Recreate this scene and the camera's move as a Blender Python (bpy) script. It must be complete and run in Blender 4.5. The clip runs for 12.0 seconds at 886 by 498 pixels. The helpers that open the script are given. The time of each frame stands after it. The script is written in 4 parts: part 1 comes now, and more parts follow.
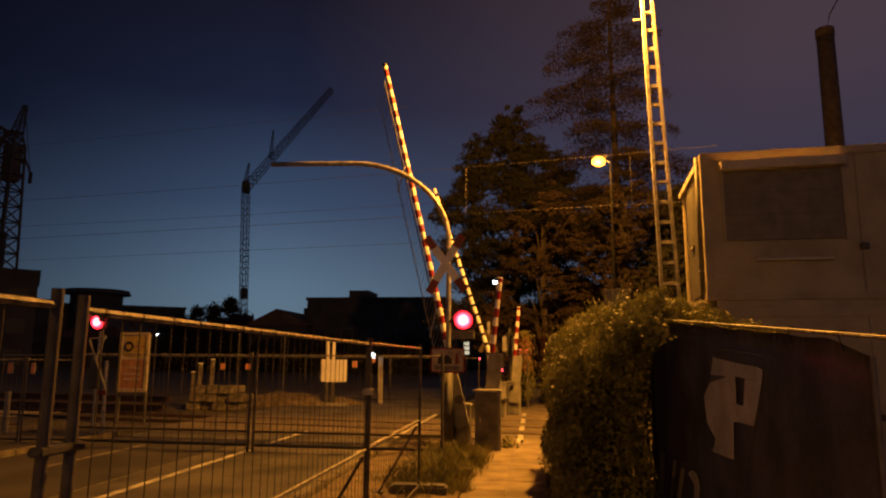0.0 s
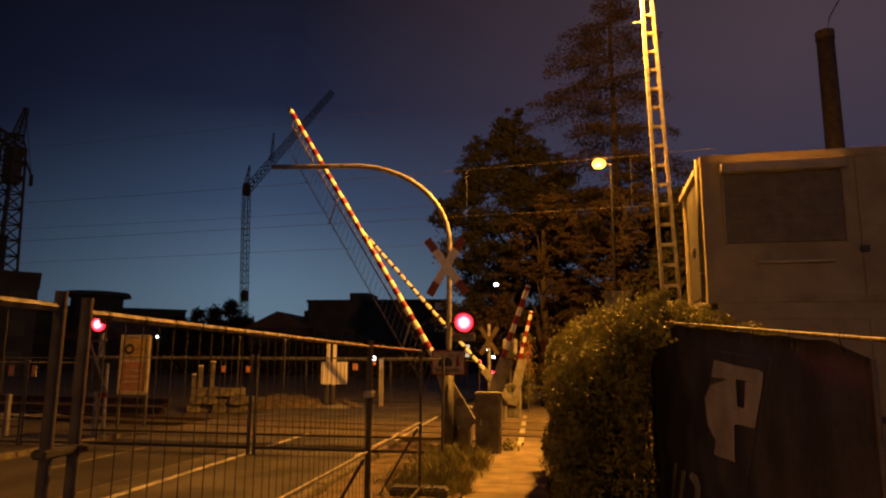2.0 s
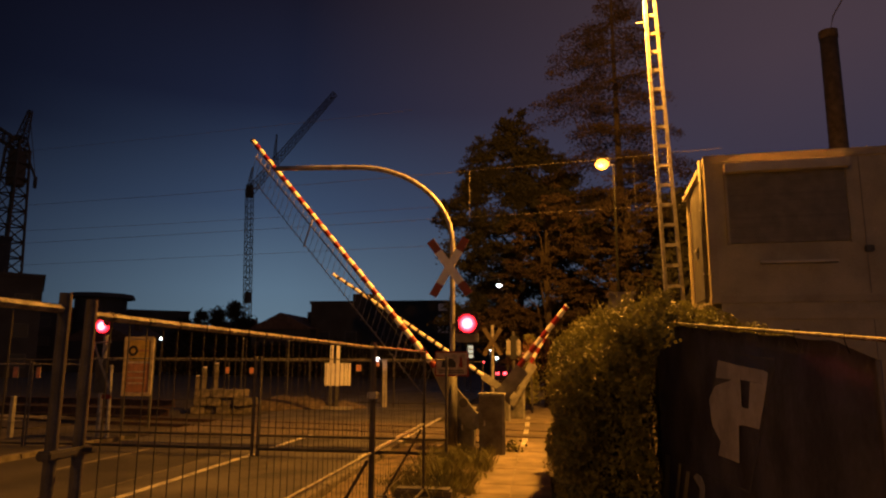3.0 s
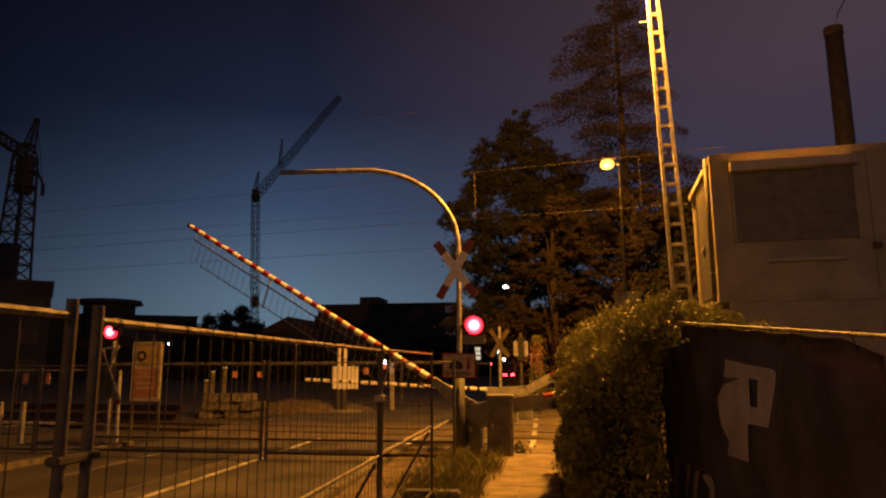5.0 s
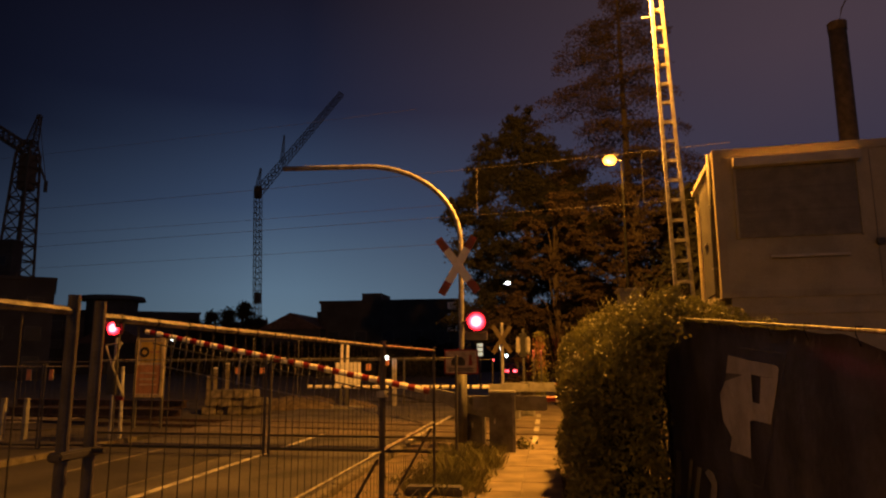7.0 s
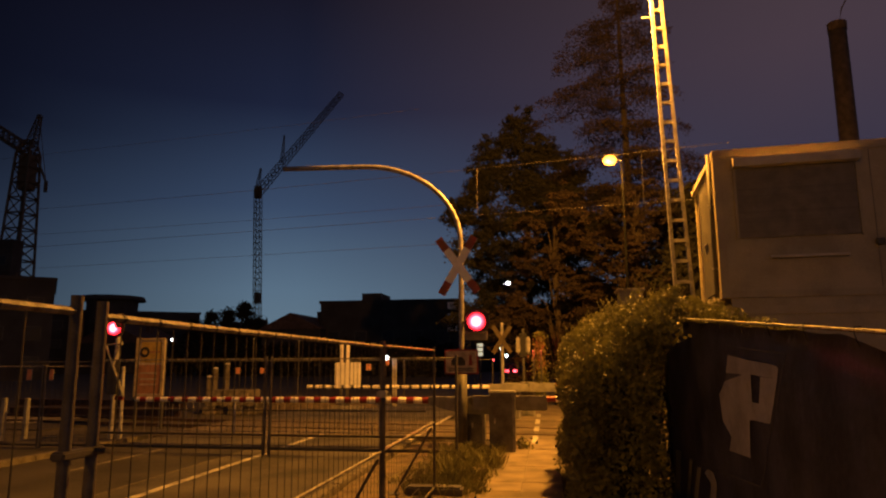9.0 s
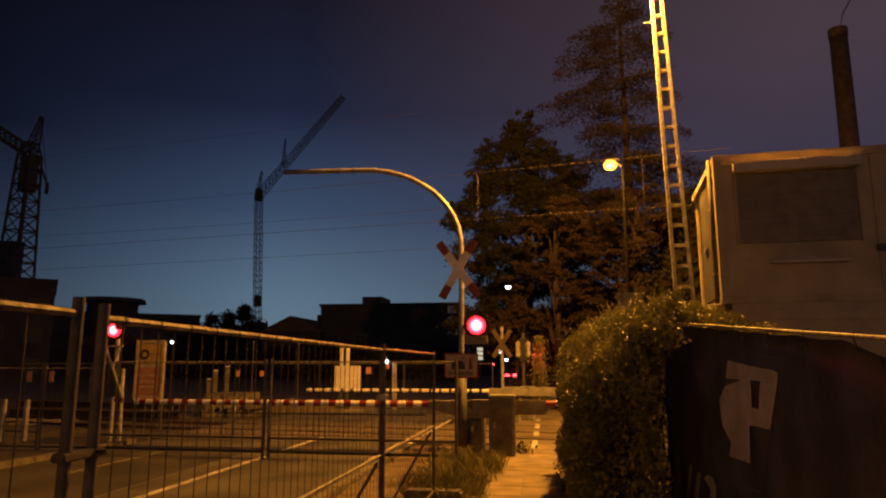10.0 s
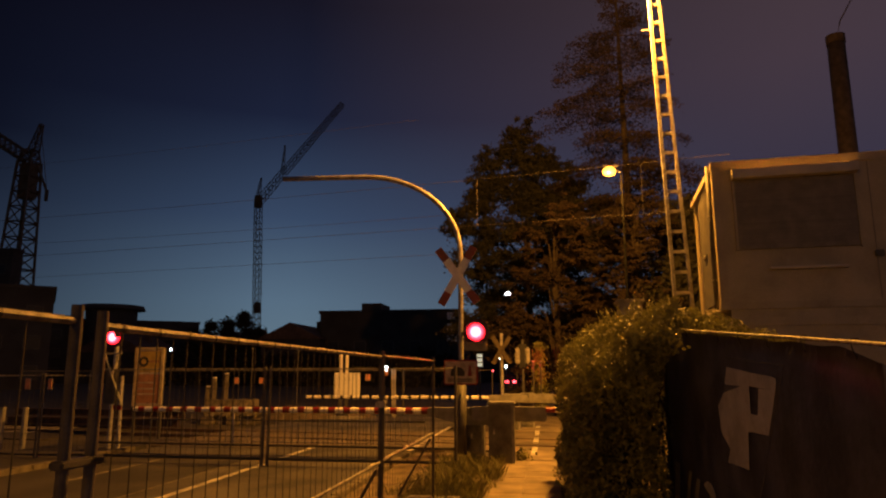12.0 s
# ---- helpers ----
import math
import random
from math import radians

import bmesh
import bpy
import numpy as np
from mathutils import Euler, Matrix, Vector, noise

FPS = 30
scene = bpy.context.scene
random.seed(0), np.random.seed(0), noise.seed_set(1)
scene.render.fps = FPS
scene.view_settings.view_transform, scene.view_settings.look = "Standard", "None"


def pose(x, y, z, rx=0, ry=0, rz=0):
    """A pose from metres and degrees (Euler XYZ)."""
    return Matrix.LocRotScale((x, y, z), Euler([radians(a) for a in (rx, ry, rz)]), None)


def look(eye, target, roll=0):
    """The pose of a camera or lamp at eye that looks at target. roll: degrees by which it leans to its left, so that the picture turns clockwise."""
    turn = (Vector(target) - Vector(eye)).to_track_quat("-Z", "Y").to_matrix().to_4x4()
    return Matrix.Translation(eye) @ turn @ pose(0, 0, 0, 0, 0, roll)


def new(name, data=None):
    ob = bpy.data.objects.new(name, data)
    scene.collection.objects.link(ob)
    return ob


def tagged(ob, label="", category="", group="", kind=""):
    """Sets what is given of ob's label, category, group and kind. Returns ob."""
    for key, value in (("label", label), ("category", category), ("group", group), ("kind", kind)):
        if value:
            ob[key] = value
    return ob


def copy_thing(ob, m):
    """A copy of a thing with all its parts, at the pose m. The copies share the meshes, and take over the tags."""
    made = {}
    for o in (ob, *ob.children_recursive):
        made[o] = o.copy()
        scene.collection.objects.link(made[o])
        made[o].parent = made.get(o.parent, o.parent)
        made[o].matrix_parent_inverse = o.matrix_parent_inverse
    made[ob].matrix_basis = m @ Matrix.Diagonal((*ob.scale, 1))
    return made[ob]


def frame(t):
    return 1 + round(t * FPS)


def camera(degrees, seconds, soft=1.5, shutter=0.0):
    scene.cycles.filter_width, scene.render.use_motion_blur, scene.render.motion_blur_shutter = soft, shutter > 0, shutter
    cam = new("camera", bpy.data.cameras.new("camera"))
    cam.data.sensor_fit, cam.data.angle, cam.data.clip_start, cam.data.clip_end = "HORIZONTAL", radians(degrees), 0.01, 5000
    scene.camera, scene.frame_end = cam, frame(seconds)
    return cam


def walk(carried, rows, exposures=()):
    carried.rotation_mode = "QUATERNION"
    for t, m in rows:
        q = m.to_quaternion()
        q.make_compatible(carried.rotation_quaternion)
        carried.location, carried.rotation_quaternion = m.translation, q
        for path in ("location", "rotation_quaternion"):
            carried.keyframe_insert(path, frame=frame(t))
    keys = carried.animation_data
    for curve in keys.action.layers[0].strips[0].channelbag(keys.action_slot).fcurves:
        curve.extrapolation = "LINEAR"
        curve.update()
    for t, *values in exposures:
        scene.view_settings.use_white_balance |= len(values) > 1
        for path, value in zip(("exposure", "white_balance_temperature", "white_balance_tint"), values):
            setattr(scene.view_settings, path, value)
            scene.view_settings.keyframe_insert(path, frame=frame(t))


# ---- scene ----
cam = camera(67.0, 12.0, soft=2.2)
PATH = [
    (0, (-0.002, 0.022, 1.703), (-0.264, 1.979, 2.026), 0.4),
    (0.5, (-0.006, 0.027, 1.703), (-0.269, 1.983, 2.024), 0.4),
    (1, (-0.006, 0.023, 1.703), (-0.27, 1.979, 2.023), 0.7),
    (1.5, (-0.006, 0.017, 1.702), (-0.269, 1.973, 2.027), 0.6),
    (2, (-0.005, 0.012, 1.703), (-0.268, 1.967, 2.033), 0.4),
    (2.5, (-0.004, 0.009, 1.702), (-0.27, 1.963, 2.035), 0.4),
    (3, (-0.007, 0.013, 1.703), (-0.279, 1.967, 2.036), 0.3),
    (5, (-0.001, 0.013, 1.702), (-0.291, 1.963, 2.041), -0.3),
    (5.5, (0.002, 0.015, 1.702), (-0.29, 1.964, 2.039), -0.4),
    (6, (0.002, 0.015, 1.701), (-0.293, 1.965, 2.035), -0.3),
    (6.5, (0.006, 0.011, 1.701), (-0.291, 1.961, 2.032), -0.3),
    (7, (0.0, 0.018, 1.701), (-0.297, 1.968, 2.029), -0.3),
    (9, (0.0, 0.006, 1.701), (-0.297, 1.956, 2.029), -0.3),
    (9.5, (0.003, 0.001, 1.701), (-0.296, 1.95, 2.035), -0.2),
    (10, (0.0, -0.001, 1.7), (-0.298, 1.947, 2.039), 0.0),
    (10.5, (0.0, -0.002, 1.703), (-0.296, 1.946, 2.048), 0.0),
    (11, (0.001, -0.002, 1.7), (-0.295, 1.944, 2.05), -0.1),
    (11.5, (0.002, -0.006, 1.699), (-0.293, 1.94, 2.055), -0.1),
    (12, (0.007, -0.009, 1.701), (-0.289, 1.936, 2.059), -0.1),
]
walk(cam, [(t, look(eye, target, roll)) for t, eye, target, roll in PATH], exposures=((0, 0.0), (10.5, 0.0), (11.3, -0.08), (12, -0.1)))

# ---- world, lamps, exposure ----
SODIUM = (1.0, 0.38, 0.04)


def dusk_sky():
    """A dusk gradient: brightest low down towards the north-west, violet with city glow and painted lamp haze to the
    right of it, darker to the left.
    """
    w = bpy.data.worlds.new("dusk_sky")
    scene.world = w
    w.use_nodes = True
    nt = w.node_tree
    nt.nodes.clear()
    out = nt.nodes.new("ShaderNodeOutputWorld")
    bg = nt.nodes.new("ShaderNodeBackground")
    tc = nt.nodes.new("ShaderNodeTexCoord")
    sep = nt.nodes.new("ShaderNodeSeparateXYZ")
    ramps = [nt.nodes.new("ShaderNodeValToRGB") for _ in range(3)]
    dot = nt.nodes.new("ShaderNodeVectorMath")
    dot.operation = "DOT_PRODUCT"
    dot.inputs[1].default_value = (0.927, 0.375, 0.0)
    nt.links.new(tc.outputs["Generated"], dot.inputs[0])
    nt.links.new(tc.outputs["Generated"], sep.inputs[0])
    glow = ((0.0, (0.125, 0.190, 0.240)), (0.10, (0.098, 0.158, 0.228)), (0.22, (0.040, 0.067, 0.128)), (0.36, (0.0120, 0.0165, 0.041)), (0.50, (0.0082, 0.0078, 0.0175)), (1.0, (0.014, 0.014, 0.026)))
    # middle stops raised and warmed to paint the mast lamp's haze
    violet = ((0.0, (0.042, 0.042, 0.058)), (0.22, (0.038, 0.034, 0.062)), (0.40, (0.060, 0.040, 0.055)), (0.55, (0.062, 0.039, 0.046)), (1.0, (0.018, 0.015, 0.024)))
    dark = ((0.0, (0.046, 0.070, 0.094)), (0.15, (0.020, 0.032, 0.060)), (0.30, (0.0045, 0.0060, 0.0155)), (0.50, (0.0026, 0.0026, 0.0068)), (1.0, (0.010, 0.010, 0.020)))
    for r, stops in zip(ramps, (glow, violet, dark)):
        el = r.color_ramp.elements
        while len(el) < len(stops):
            el.new(0.5)
        for e, (p, c) in zip(el, stops):
            e.position, e.color = p, (*c, 1)
        nt.links.new(sep.outputs["Z"], r.inputs[0])
    last = ramps[0].outputs[0]
    for r, lo, hi in ((ramps[1], 0.02, 0.62), (ramps[2], -0.02, -0.36)):
        mix = nt.nodes.new("ShaderNodeMix")
        mix.data_type = "RGBA"
        rng = nt.nodes.new("ShaderNodeMapRange")
        rng.inputs["From Min"].default_value, rng.inputs["From Max"].default_value = lo, hi
        nt.links.new(dot.outputs["Value"], rng.inputs["Value"])
        nt.links.new(rng.outputs[0], mix.inputs["Factor"])
        nt.links.new(last, mix.inputs[6])
        nt.links.new(r.outputs[0], mix.inputs[7])
        last = mix.outputs[2]
    nt.links.new(last, bg.inputs[0])
    nt.links.new(bg.outputs[0], out.inputs[0])


dusk_sky()


def lamp(name, place, power, colour, size):
    data = bpy.data.lights.new(name, "POINT")
    data.energy, data.color, data.shadow_soft_size = power, colour, size
    ob = new(name, data)
    ob.location = place
    return ob


lamp("sodium_light_mast", (1.50, 13.3, 9.30), 10800, SODIUM, 0.12)
lamp("sodium_light_street", (1.95, 19.7, 7.36), 650, SODIUM, 0.12)
lamp("sodium_light_behind", (-5.45, -8.2, 7.36), 950, SODIUM, 0.12)


def signal_beam(name, place, target, power):
    data = bpy.data.lights.new(name, "SPOT")
    data.energy, data.color, data.shadow_soft_size, data.spot_size, data.spot_blend = power, (1.0, 0.02, 0.03), 0.1, radians(34), 0.5
    ob = new(name, data)
    ob.matrix_world = look(place, target)


signal_beam("red_beam_near", (-1.33, 12.90, 2.44), (-1.4, 0.0, 1.9), 320)
signal_beam("red_beam_far_side", (-9.42, 13.5, 2.44), (-7.0, 0.0, 2.2), 60)
signal_beam("red_beam_beyond", (-0.5, 22.3, 2.2), (-0.28, 24.6, 1.9), 220)

# ---- materials ----
MATS = {}


def mat(name, colour, rough=0.6, metal=0.0, vary=0.25, scale=6.0, bump=0.15, fine=60.0, second=None, emit=0.0, through_light=0.0):
    """A procedural surface: a base colour, a blotch at one scale, a grain at another, and a fine relief."""
    if name in MATS:
        return MATS[name]
    m = bpy.data.materials.new(name)
    MATS[name] = m
    m.use_nodes = True
    nt = m.node_tree
    b = nt.nodes["Principled BSDF"]
    b.inputs["Roughness"].default_value, b.inputs["Metallic"].default_value = rough, metal
    tc = nt.nodes.new("ShaderNodeTexCoord")
    n1, n2 = nt.nodes.new("ShaderNodeTexNoise"), nt.nodes.new("ShaderNodeTexNoise")
    n1.inputs["Scale"].default_value, n2.inputs["Scale"].default_value = scale, fine
    n1.inputs["Detail"].default_value = 5
    info = nt.nodes.new("ShaderNodeObjectInfo")
    ramp = nt.nodes.new("ShaderNodeValToRGB")
    lo = second or tuple(c * (1 - vary) for c in colour)
    hi = colour if second else tuple(min(1, c * (1 + vary)) for c in colour)
    ramp.color_ramp.elements[0].position, ramp.color_ramp.elements[0].color = 0.35, (*lo, 1)
    ramp.color_ramp.elements[1].position, ramp.color_ramp.elements[1].color = 0.65, (*hi, 1)
    add = nt.nodes.new("ShaderNodeMath")
    add.operation = "MULTIPLY_ADD"
    add.inputs[1].default_value, add.inputs[2].default_value = 0.3, -0.15
    add2 = nt.nodes.new("ShaderNodeMath")
    nt.links.new(n2.outputs["Fac"], add.inputs[0])
    nt.links.new(add.outputs[0], add2.inputs[0])
    nt.links.new(n1.outputs["Fac"], add2.inputs[1])
    for n in (n1, n2):
        nt.links.new(tc.outputs["Object"], n.inputs["Vector"])
    nt.links.new(add2.outputs[0], ramp.inputs[0])
    hsv = nt.nodes.new("ShaderNodeHueSaturation")
    rng = nt.nodes.new("ShaderNodeMapRange")
    rng.inputs["To Min"].default_value, rng.inputs["To Max"].default_value = 1 - vary * 0.4, 1 + vary * 0.4
    nt.links.new(info.outputs["Random"], rng.inputs["Value"])
    nt.links.new(rng.outputs[0], hsv.inputs["Value"])
    nt.links.new(ramp.outputs[0], hsv.inputs["Color"])
    nt.links.new(hsv.outputs[0], b.inputs["Base Color"])
    if bump:
        bp = nt.nodes.new("ShaderNodeBump")
        bp.inputs["Strength"].default_value, bp.inputs["Distance"].default_value = bump, 0.01
        nt.links.new(n2.outputs["Fac"], bp.inputs["Height"])
        nt.links.new(bp.outputs[0], b.inputs["Normal"])
    if through_light:
        tr = nt.nodes.new("ShaderNodeBsdfTranslucent")
        ms = nt.nodes.new("ShaderNodeMixShader")
        ms.inputs[0].default_value = through_light
        nt.links.new(hsv.outputs[0], tr.inputs["Color"])
        nt.links.new(b.outputs[0], ms.inputs[1])
        nt.links.new(tr.outputs[0], ms.inputs[2])
        nt.links.new(ms.outputs[0], nt.nodes["Material Output"].inputs["Surface"])
    if emit:
        b.inputs["Emission Color"].default_value = (*colour, 1)
        b.inputs["Emission Strength"].default_value = emit
    return m


ASPHALT = mat("asphalt", (0.076, 0.069, 0.061), 0.85, 0, 0.5, 0.9, 0.5, 90)
# asphalt darkened to paint the lamp's falloff towards the left
DIMASPHALT = mat("dim_asphalt", (0.031, 0.028, 0.025), 0.85, 0, 0.45, 0.8, 0.5, 90)
EARTH = mat("earth", (0.06, 0.05, 0.035), 0.95, 0, 0.4, 0.8, 0.6, 25)
BALLAST = mat("ballast", (0.045, 0.038, 0.032), 0.95, 0, 0.5, 9, 1.0, 30)
SLAB = mat("concrete_slab", (0.19, 0.155, 0.11), 0.9, 0, 0.32, 2.2, 0.3, 120)
CONCRETE = mat("concrete", (0.28, 0.26, 0.23), 0.9, 0, 0.25, 4, 0.3, 80)
ROADPAINT = mat("road_paint", (0.42, 0.40, 0.35), 0.75, 0, 0.5, 5, 0.2, 70)
GALV = mat("galvanised_steel", (0.34, 0.33, 0.31), 0.5, 0.35, 0.35, 9, 0.1, 120)
POLEBLACK = mat("soot_black_pole", (0.006, 0.006, 0.006), 1.0, 0, 0.3, 8, 0, 60)
POLEBLACK.node_tree.nodes["Principled BSDF"].inputs["Specular IOR Level"].default_value = 0.05
RAILSTEEL = mat("dull_fence_rail", (0.20, 0.19, 0.165), 0.6, 0.2, 0.55, 22, 0.2, 150)
WORNSTEEL = mat("weathered_steel_post", (0.09, 0.085, 0.08), 0.6, 0.3, 0.3, 9, 0.15, 100)
WIRE = mat("dark_wire", (0.05, 0.047, 0.042), 0.6, 0.3, 0.2, 9, 0, 100)
GREYPAINT = mat("grey_paint", (0.22, 0.215, 0.20), 0.6, 0, 0.25, 5, 0.1, 60)
DARKGREY = mat("dark_grey_paint", (0.075, 0.072, 0.068), 0.6, 0, 0.3, 5, 0.1, 60)
WHITE = mat("white_reflective", (0.82, 0.80, 0.74), 0.45, 0, 0.10, 8, 0.05, 60)
RED = mat("red_reflective", (0.21, 0.012, 0.012), 0.45, 0, 0.2, 8, 0.05, 60)
BLACK = mat("black_plastic", (0.012, 0.012, 0.012), 0.5, 0, 0.2, 8, 0.05, 60)
CONTAINER = mat("cream_container_paint", (0.40, 0.355, 0.25), 0.6, 0, 0.18, 1.6, 0.12, 40)
SHUTTER = mat("grey_shutter", (0.21, 0.19, 0.155), 0.6, 0, 0.15, 5, 0.1, 60)
TARP = mat("black_blue_tarpaulin", (0.115, 0.113, 0.145), 0.55, 0, 0.35, 2.5, 0.3, 18)
LETTER = mat("faded_grey_print", (0.44, 0.43, 0.44), 0.6, 0, 0.2, 3, 0.2, 30)
LEAF = mat("hedge_leaf", (0.19, 0.19, 0.058), 0.6, 0, 0.45, 4, 0.1, 40, through_light=0.13)
# near-black colour that paints the shade deep in the hedge
HEDGEDARK = mat("hedge_inner_shade", (0.03, 0.03, 0.015), 0.9, 0, 0.4, 8, 0.5, 40)
SOOTBRICK = mat("sooty_brick", (0.065, 0.05, 0.045), 0.9, 0, 0.35, 3, 0.3, 40)
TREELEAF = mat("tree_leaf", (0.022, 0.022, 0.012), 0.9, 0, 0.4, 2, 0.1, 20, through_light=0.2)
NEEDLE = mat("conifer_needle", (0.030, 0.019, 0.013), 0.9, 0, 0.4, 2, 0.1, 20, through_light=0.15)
BARK = mat("bark", (0.035, 0.026, 0.019), 0.95, 0, 0.35, 6, 0.8, 25)
GRASS = mat("dry_grass", (0.24, 0.24, 0.10), 0.8, 0, 0.4, 3, 0.1, 30)
DARKWALL = mat("dark_facade", (0.05, 0.047, 0.045), 0.9, 0, 0.25, 0.5, 0.2, 10)
BRICK = mat("brick_facade", (0.11, 0.07, 0.05), 0.9, 0, 0.3, 1.5, 0.3, 12)
CRANE = mat("crane_paint", (0.10, 0.075, 0.04), 0.6, 0.2, 0.2, 1, 0.1, 20)
RUST = mat("rusty_rail", (0.09, 0.055, 0.035), 0.6, 0.6, 0.3, 6, 0.3, 60)
SODIUMGLASS = mat("sodium_lamp_glass", (1.0, 0.40, 0.045), 0.3, 0, 0, 5, 0, 50, emit=5.5)
REDLENS = mat("lit_red_lens", (1.0, 0.016, 0.03), 0.3, 0, 0, 5, 0, 50, emit=5)
# emission for an added ring that imitates glow round the lamp core
REDGLOW = mat("red_lens_glow", (1.0, 0.03, 0.05), 0.3, 0, 0, 5, 0, 50, emit=9)
REDCORE = mat("lit_red_lamp_core", (1.0, 0.07, 0.09), 0.3, 0, 0, 5, 0, 50, emit=16)
COOLGLOW = mat("white_lamp_glass", (0.85, 0.92, 1.0), 0.3, 0, 0, 5, 0, 50, emit=9)

SIGNWHITE = mat("sign_white", (0.36, 0.32, 0.27), 0.6, 0, 0.3, 4, 0.05, 60)

# ---- building helpers ----
ORIGIN = {}


def part(name, bm, material, parent=None, label="", smooth=False):
    """Links a bmesh, given in world metres, as one mesh under a thing or part."""
    off = ORIGIN.get(parent, Vector((0, 0, 0)))
    if off.length:
        bmesh.ops.translate(bm, verts=bm.verts, vec=-off)
    me = bpy.data.meshes.new(name)
    bm.to_mesh(me)
    bm.free()
    me.materials.append(material)
    if smooth:
        me.polygons.foreach_set("use_smooth", [True] * len(me.polygons))
    ob = new(name, me)
    if parent is not None:
        ob.parent = parent
        ORIGIN[ob] = off
    if label:
        ob["label"] = label
    return ob


def thing(name, place, label, category, group="", kind=""):
    e = new(name)
    e.location = place
    e.empty_display_size = 0.1
    ORIGIN[e] = Vector(place)
    return tagged(e, label, category, group, kind)


def box(x0, x1, y0, y1, z0, z1, bm=None, bevel=0.0, turn=None):
    own = bmesh.new() if bm is None or bevel or turn is not None else bm
    bmesh.ops.create_cube(own, size=1.0, matrix=Matrix.LocRotScale(((x0 + x1) / 2, (y0 + y1) / 2, (z0 + z1) / 2), None, (x1 - x0, y1 - y0, z1 - z0)))
    if bevel:
        bmesh.ops.bevel(own, geom=own.edges[:], offset=bevel, segments=2, affect="EDGES")
    if turn is not None:
        bmesh.ops.transform(own, matrix=turn, verts=own.verts)
    if bm is not None and own is not bm:
        join(bm, own)
        return bm
    return own


def join(bm, other):
    tmp = bpy.data.meshes.new("tmp")
    other.to_mesh(tmp)
    other.free()
    bm.from_mesh(tmp)
    bpy.data.meshes.remove(tmp)
    return bm


def tube(points, radius, bm=None, seg=8, taper=None):
    """A round bar along the points."""
    bm = bmesh.new() if bm is None else bm
    pts = [Vector(p) for p in points]
    rings = []
    for i, p in enumerate(pts):
        d = (pts[min(i + 1, len(pts) - 1)] - pts[max(i - 1, 0)]).normalized()
        a = d.orthogonal().normalized() if abs(d.z) > 0.95 else d.cross(Vector((0, 0, 1))).normalized()
        b = d.cross(a)
        r = radius if taper is None else radius + (taper - radius) * i / (len(pts) - 1)
        rings.append([bm.verts.new(p + (a * math.cos(t) + b * math.sin(t)) * r) for t in [2 * math.pi * k / seg for k in range(seg)]])
    for r0, r1 in zip(rings, rings[1:]):
        for k in range(seg):
            bm.faces.new((r0[k], r0[(k + 1) % seg], r1[(k + 1) % seg], r1[k]))
    bm.faces.new(rings[0][::-1])
    bm.faces.new(rings[-1])
    return bm


def prism(outline, y0, y1, bm=None):
    """An outline in x, z drawn out along y."""
    bm = bmesh.new() if bm is None else bm
    f = [bm.verts.new((x, y0, z)) for x, z in outline]
    g = [bm.verts.new((x, y1, z)) for x, z in outline]
    n = len(f)
    bm.faces.new(f)
    bm.faces.new(g[::-1])
    for i in range(n):
        bm.faces.new((f[i], g[i], g[(i + 1) % n], f[(i + 1) % n]))
    bmesh.ops.recalc_face_normals(bm, faces=bm.faces)
    return bm


def leaves(spots, size, rnd, droop=0.0):
    """Small bent leaf blades at the given spots, as one mesh."""
    verts, faces = [], []
    for p, scale in spots:
        q = Euler((rnd.uniform(0, 6.28), rnd.uniform(-1.2, 1.2), rnd.uniform(0, 6.28))).to_matrix()
        s = size * scale * rnd.uniform(0.6, 1.3)
        k = len(verts)
        for v in ((0, -0.5, 0), (0.32, 0, 0.1), (0, 0.55, -droop), (-0.32, 0, 0.1)):
            verts.append(Vector(p) + q @ (Vector(v) * s))
        faces += [(k, k + 1, k + 2), (k, k + 2, k + 3)]
    me = bpy.data.meshes.new("leaves")
    me.from_pydata([tuple(v) for v in verts], [], faces)
    bm = bmesh.new()
    bm.from_mesh(me)
    bpy.data.meshes.remove(me)
    return bm


# ---- setting ----
def setting(name, bm, material, label, category):
    return tagged(part(name, bm, material), label, category, kind="structure")


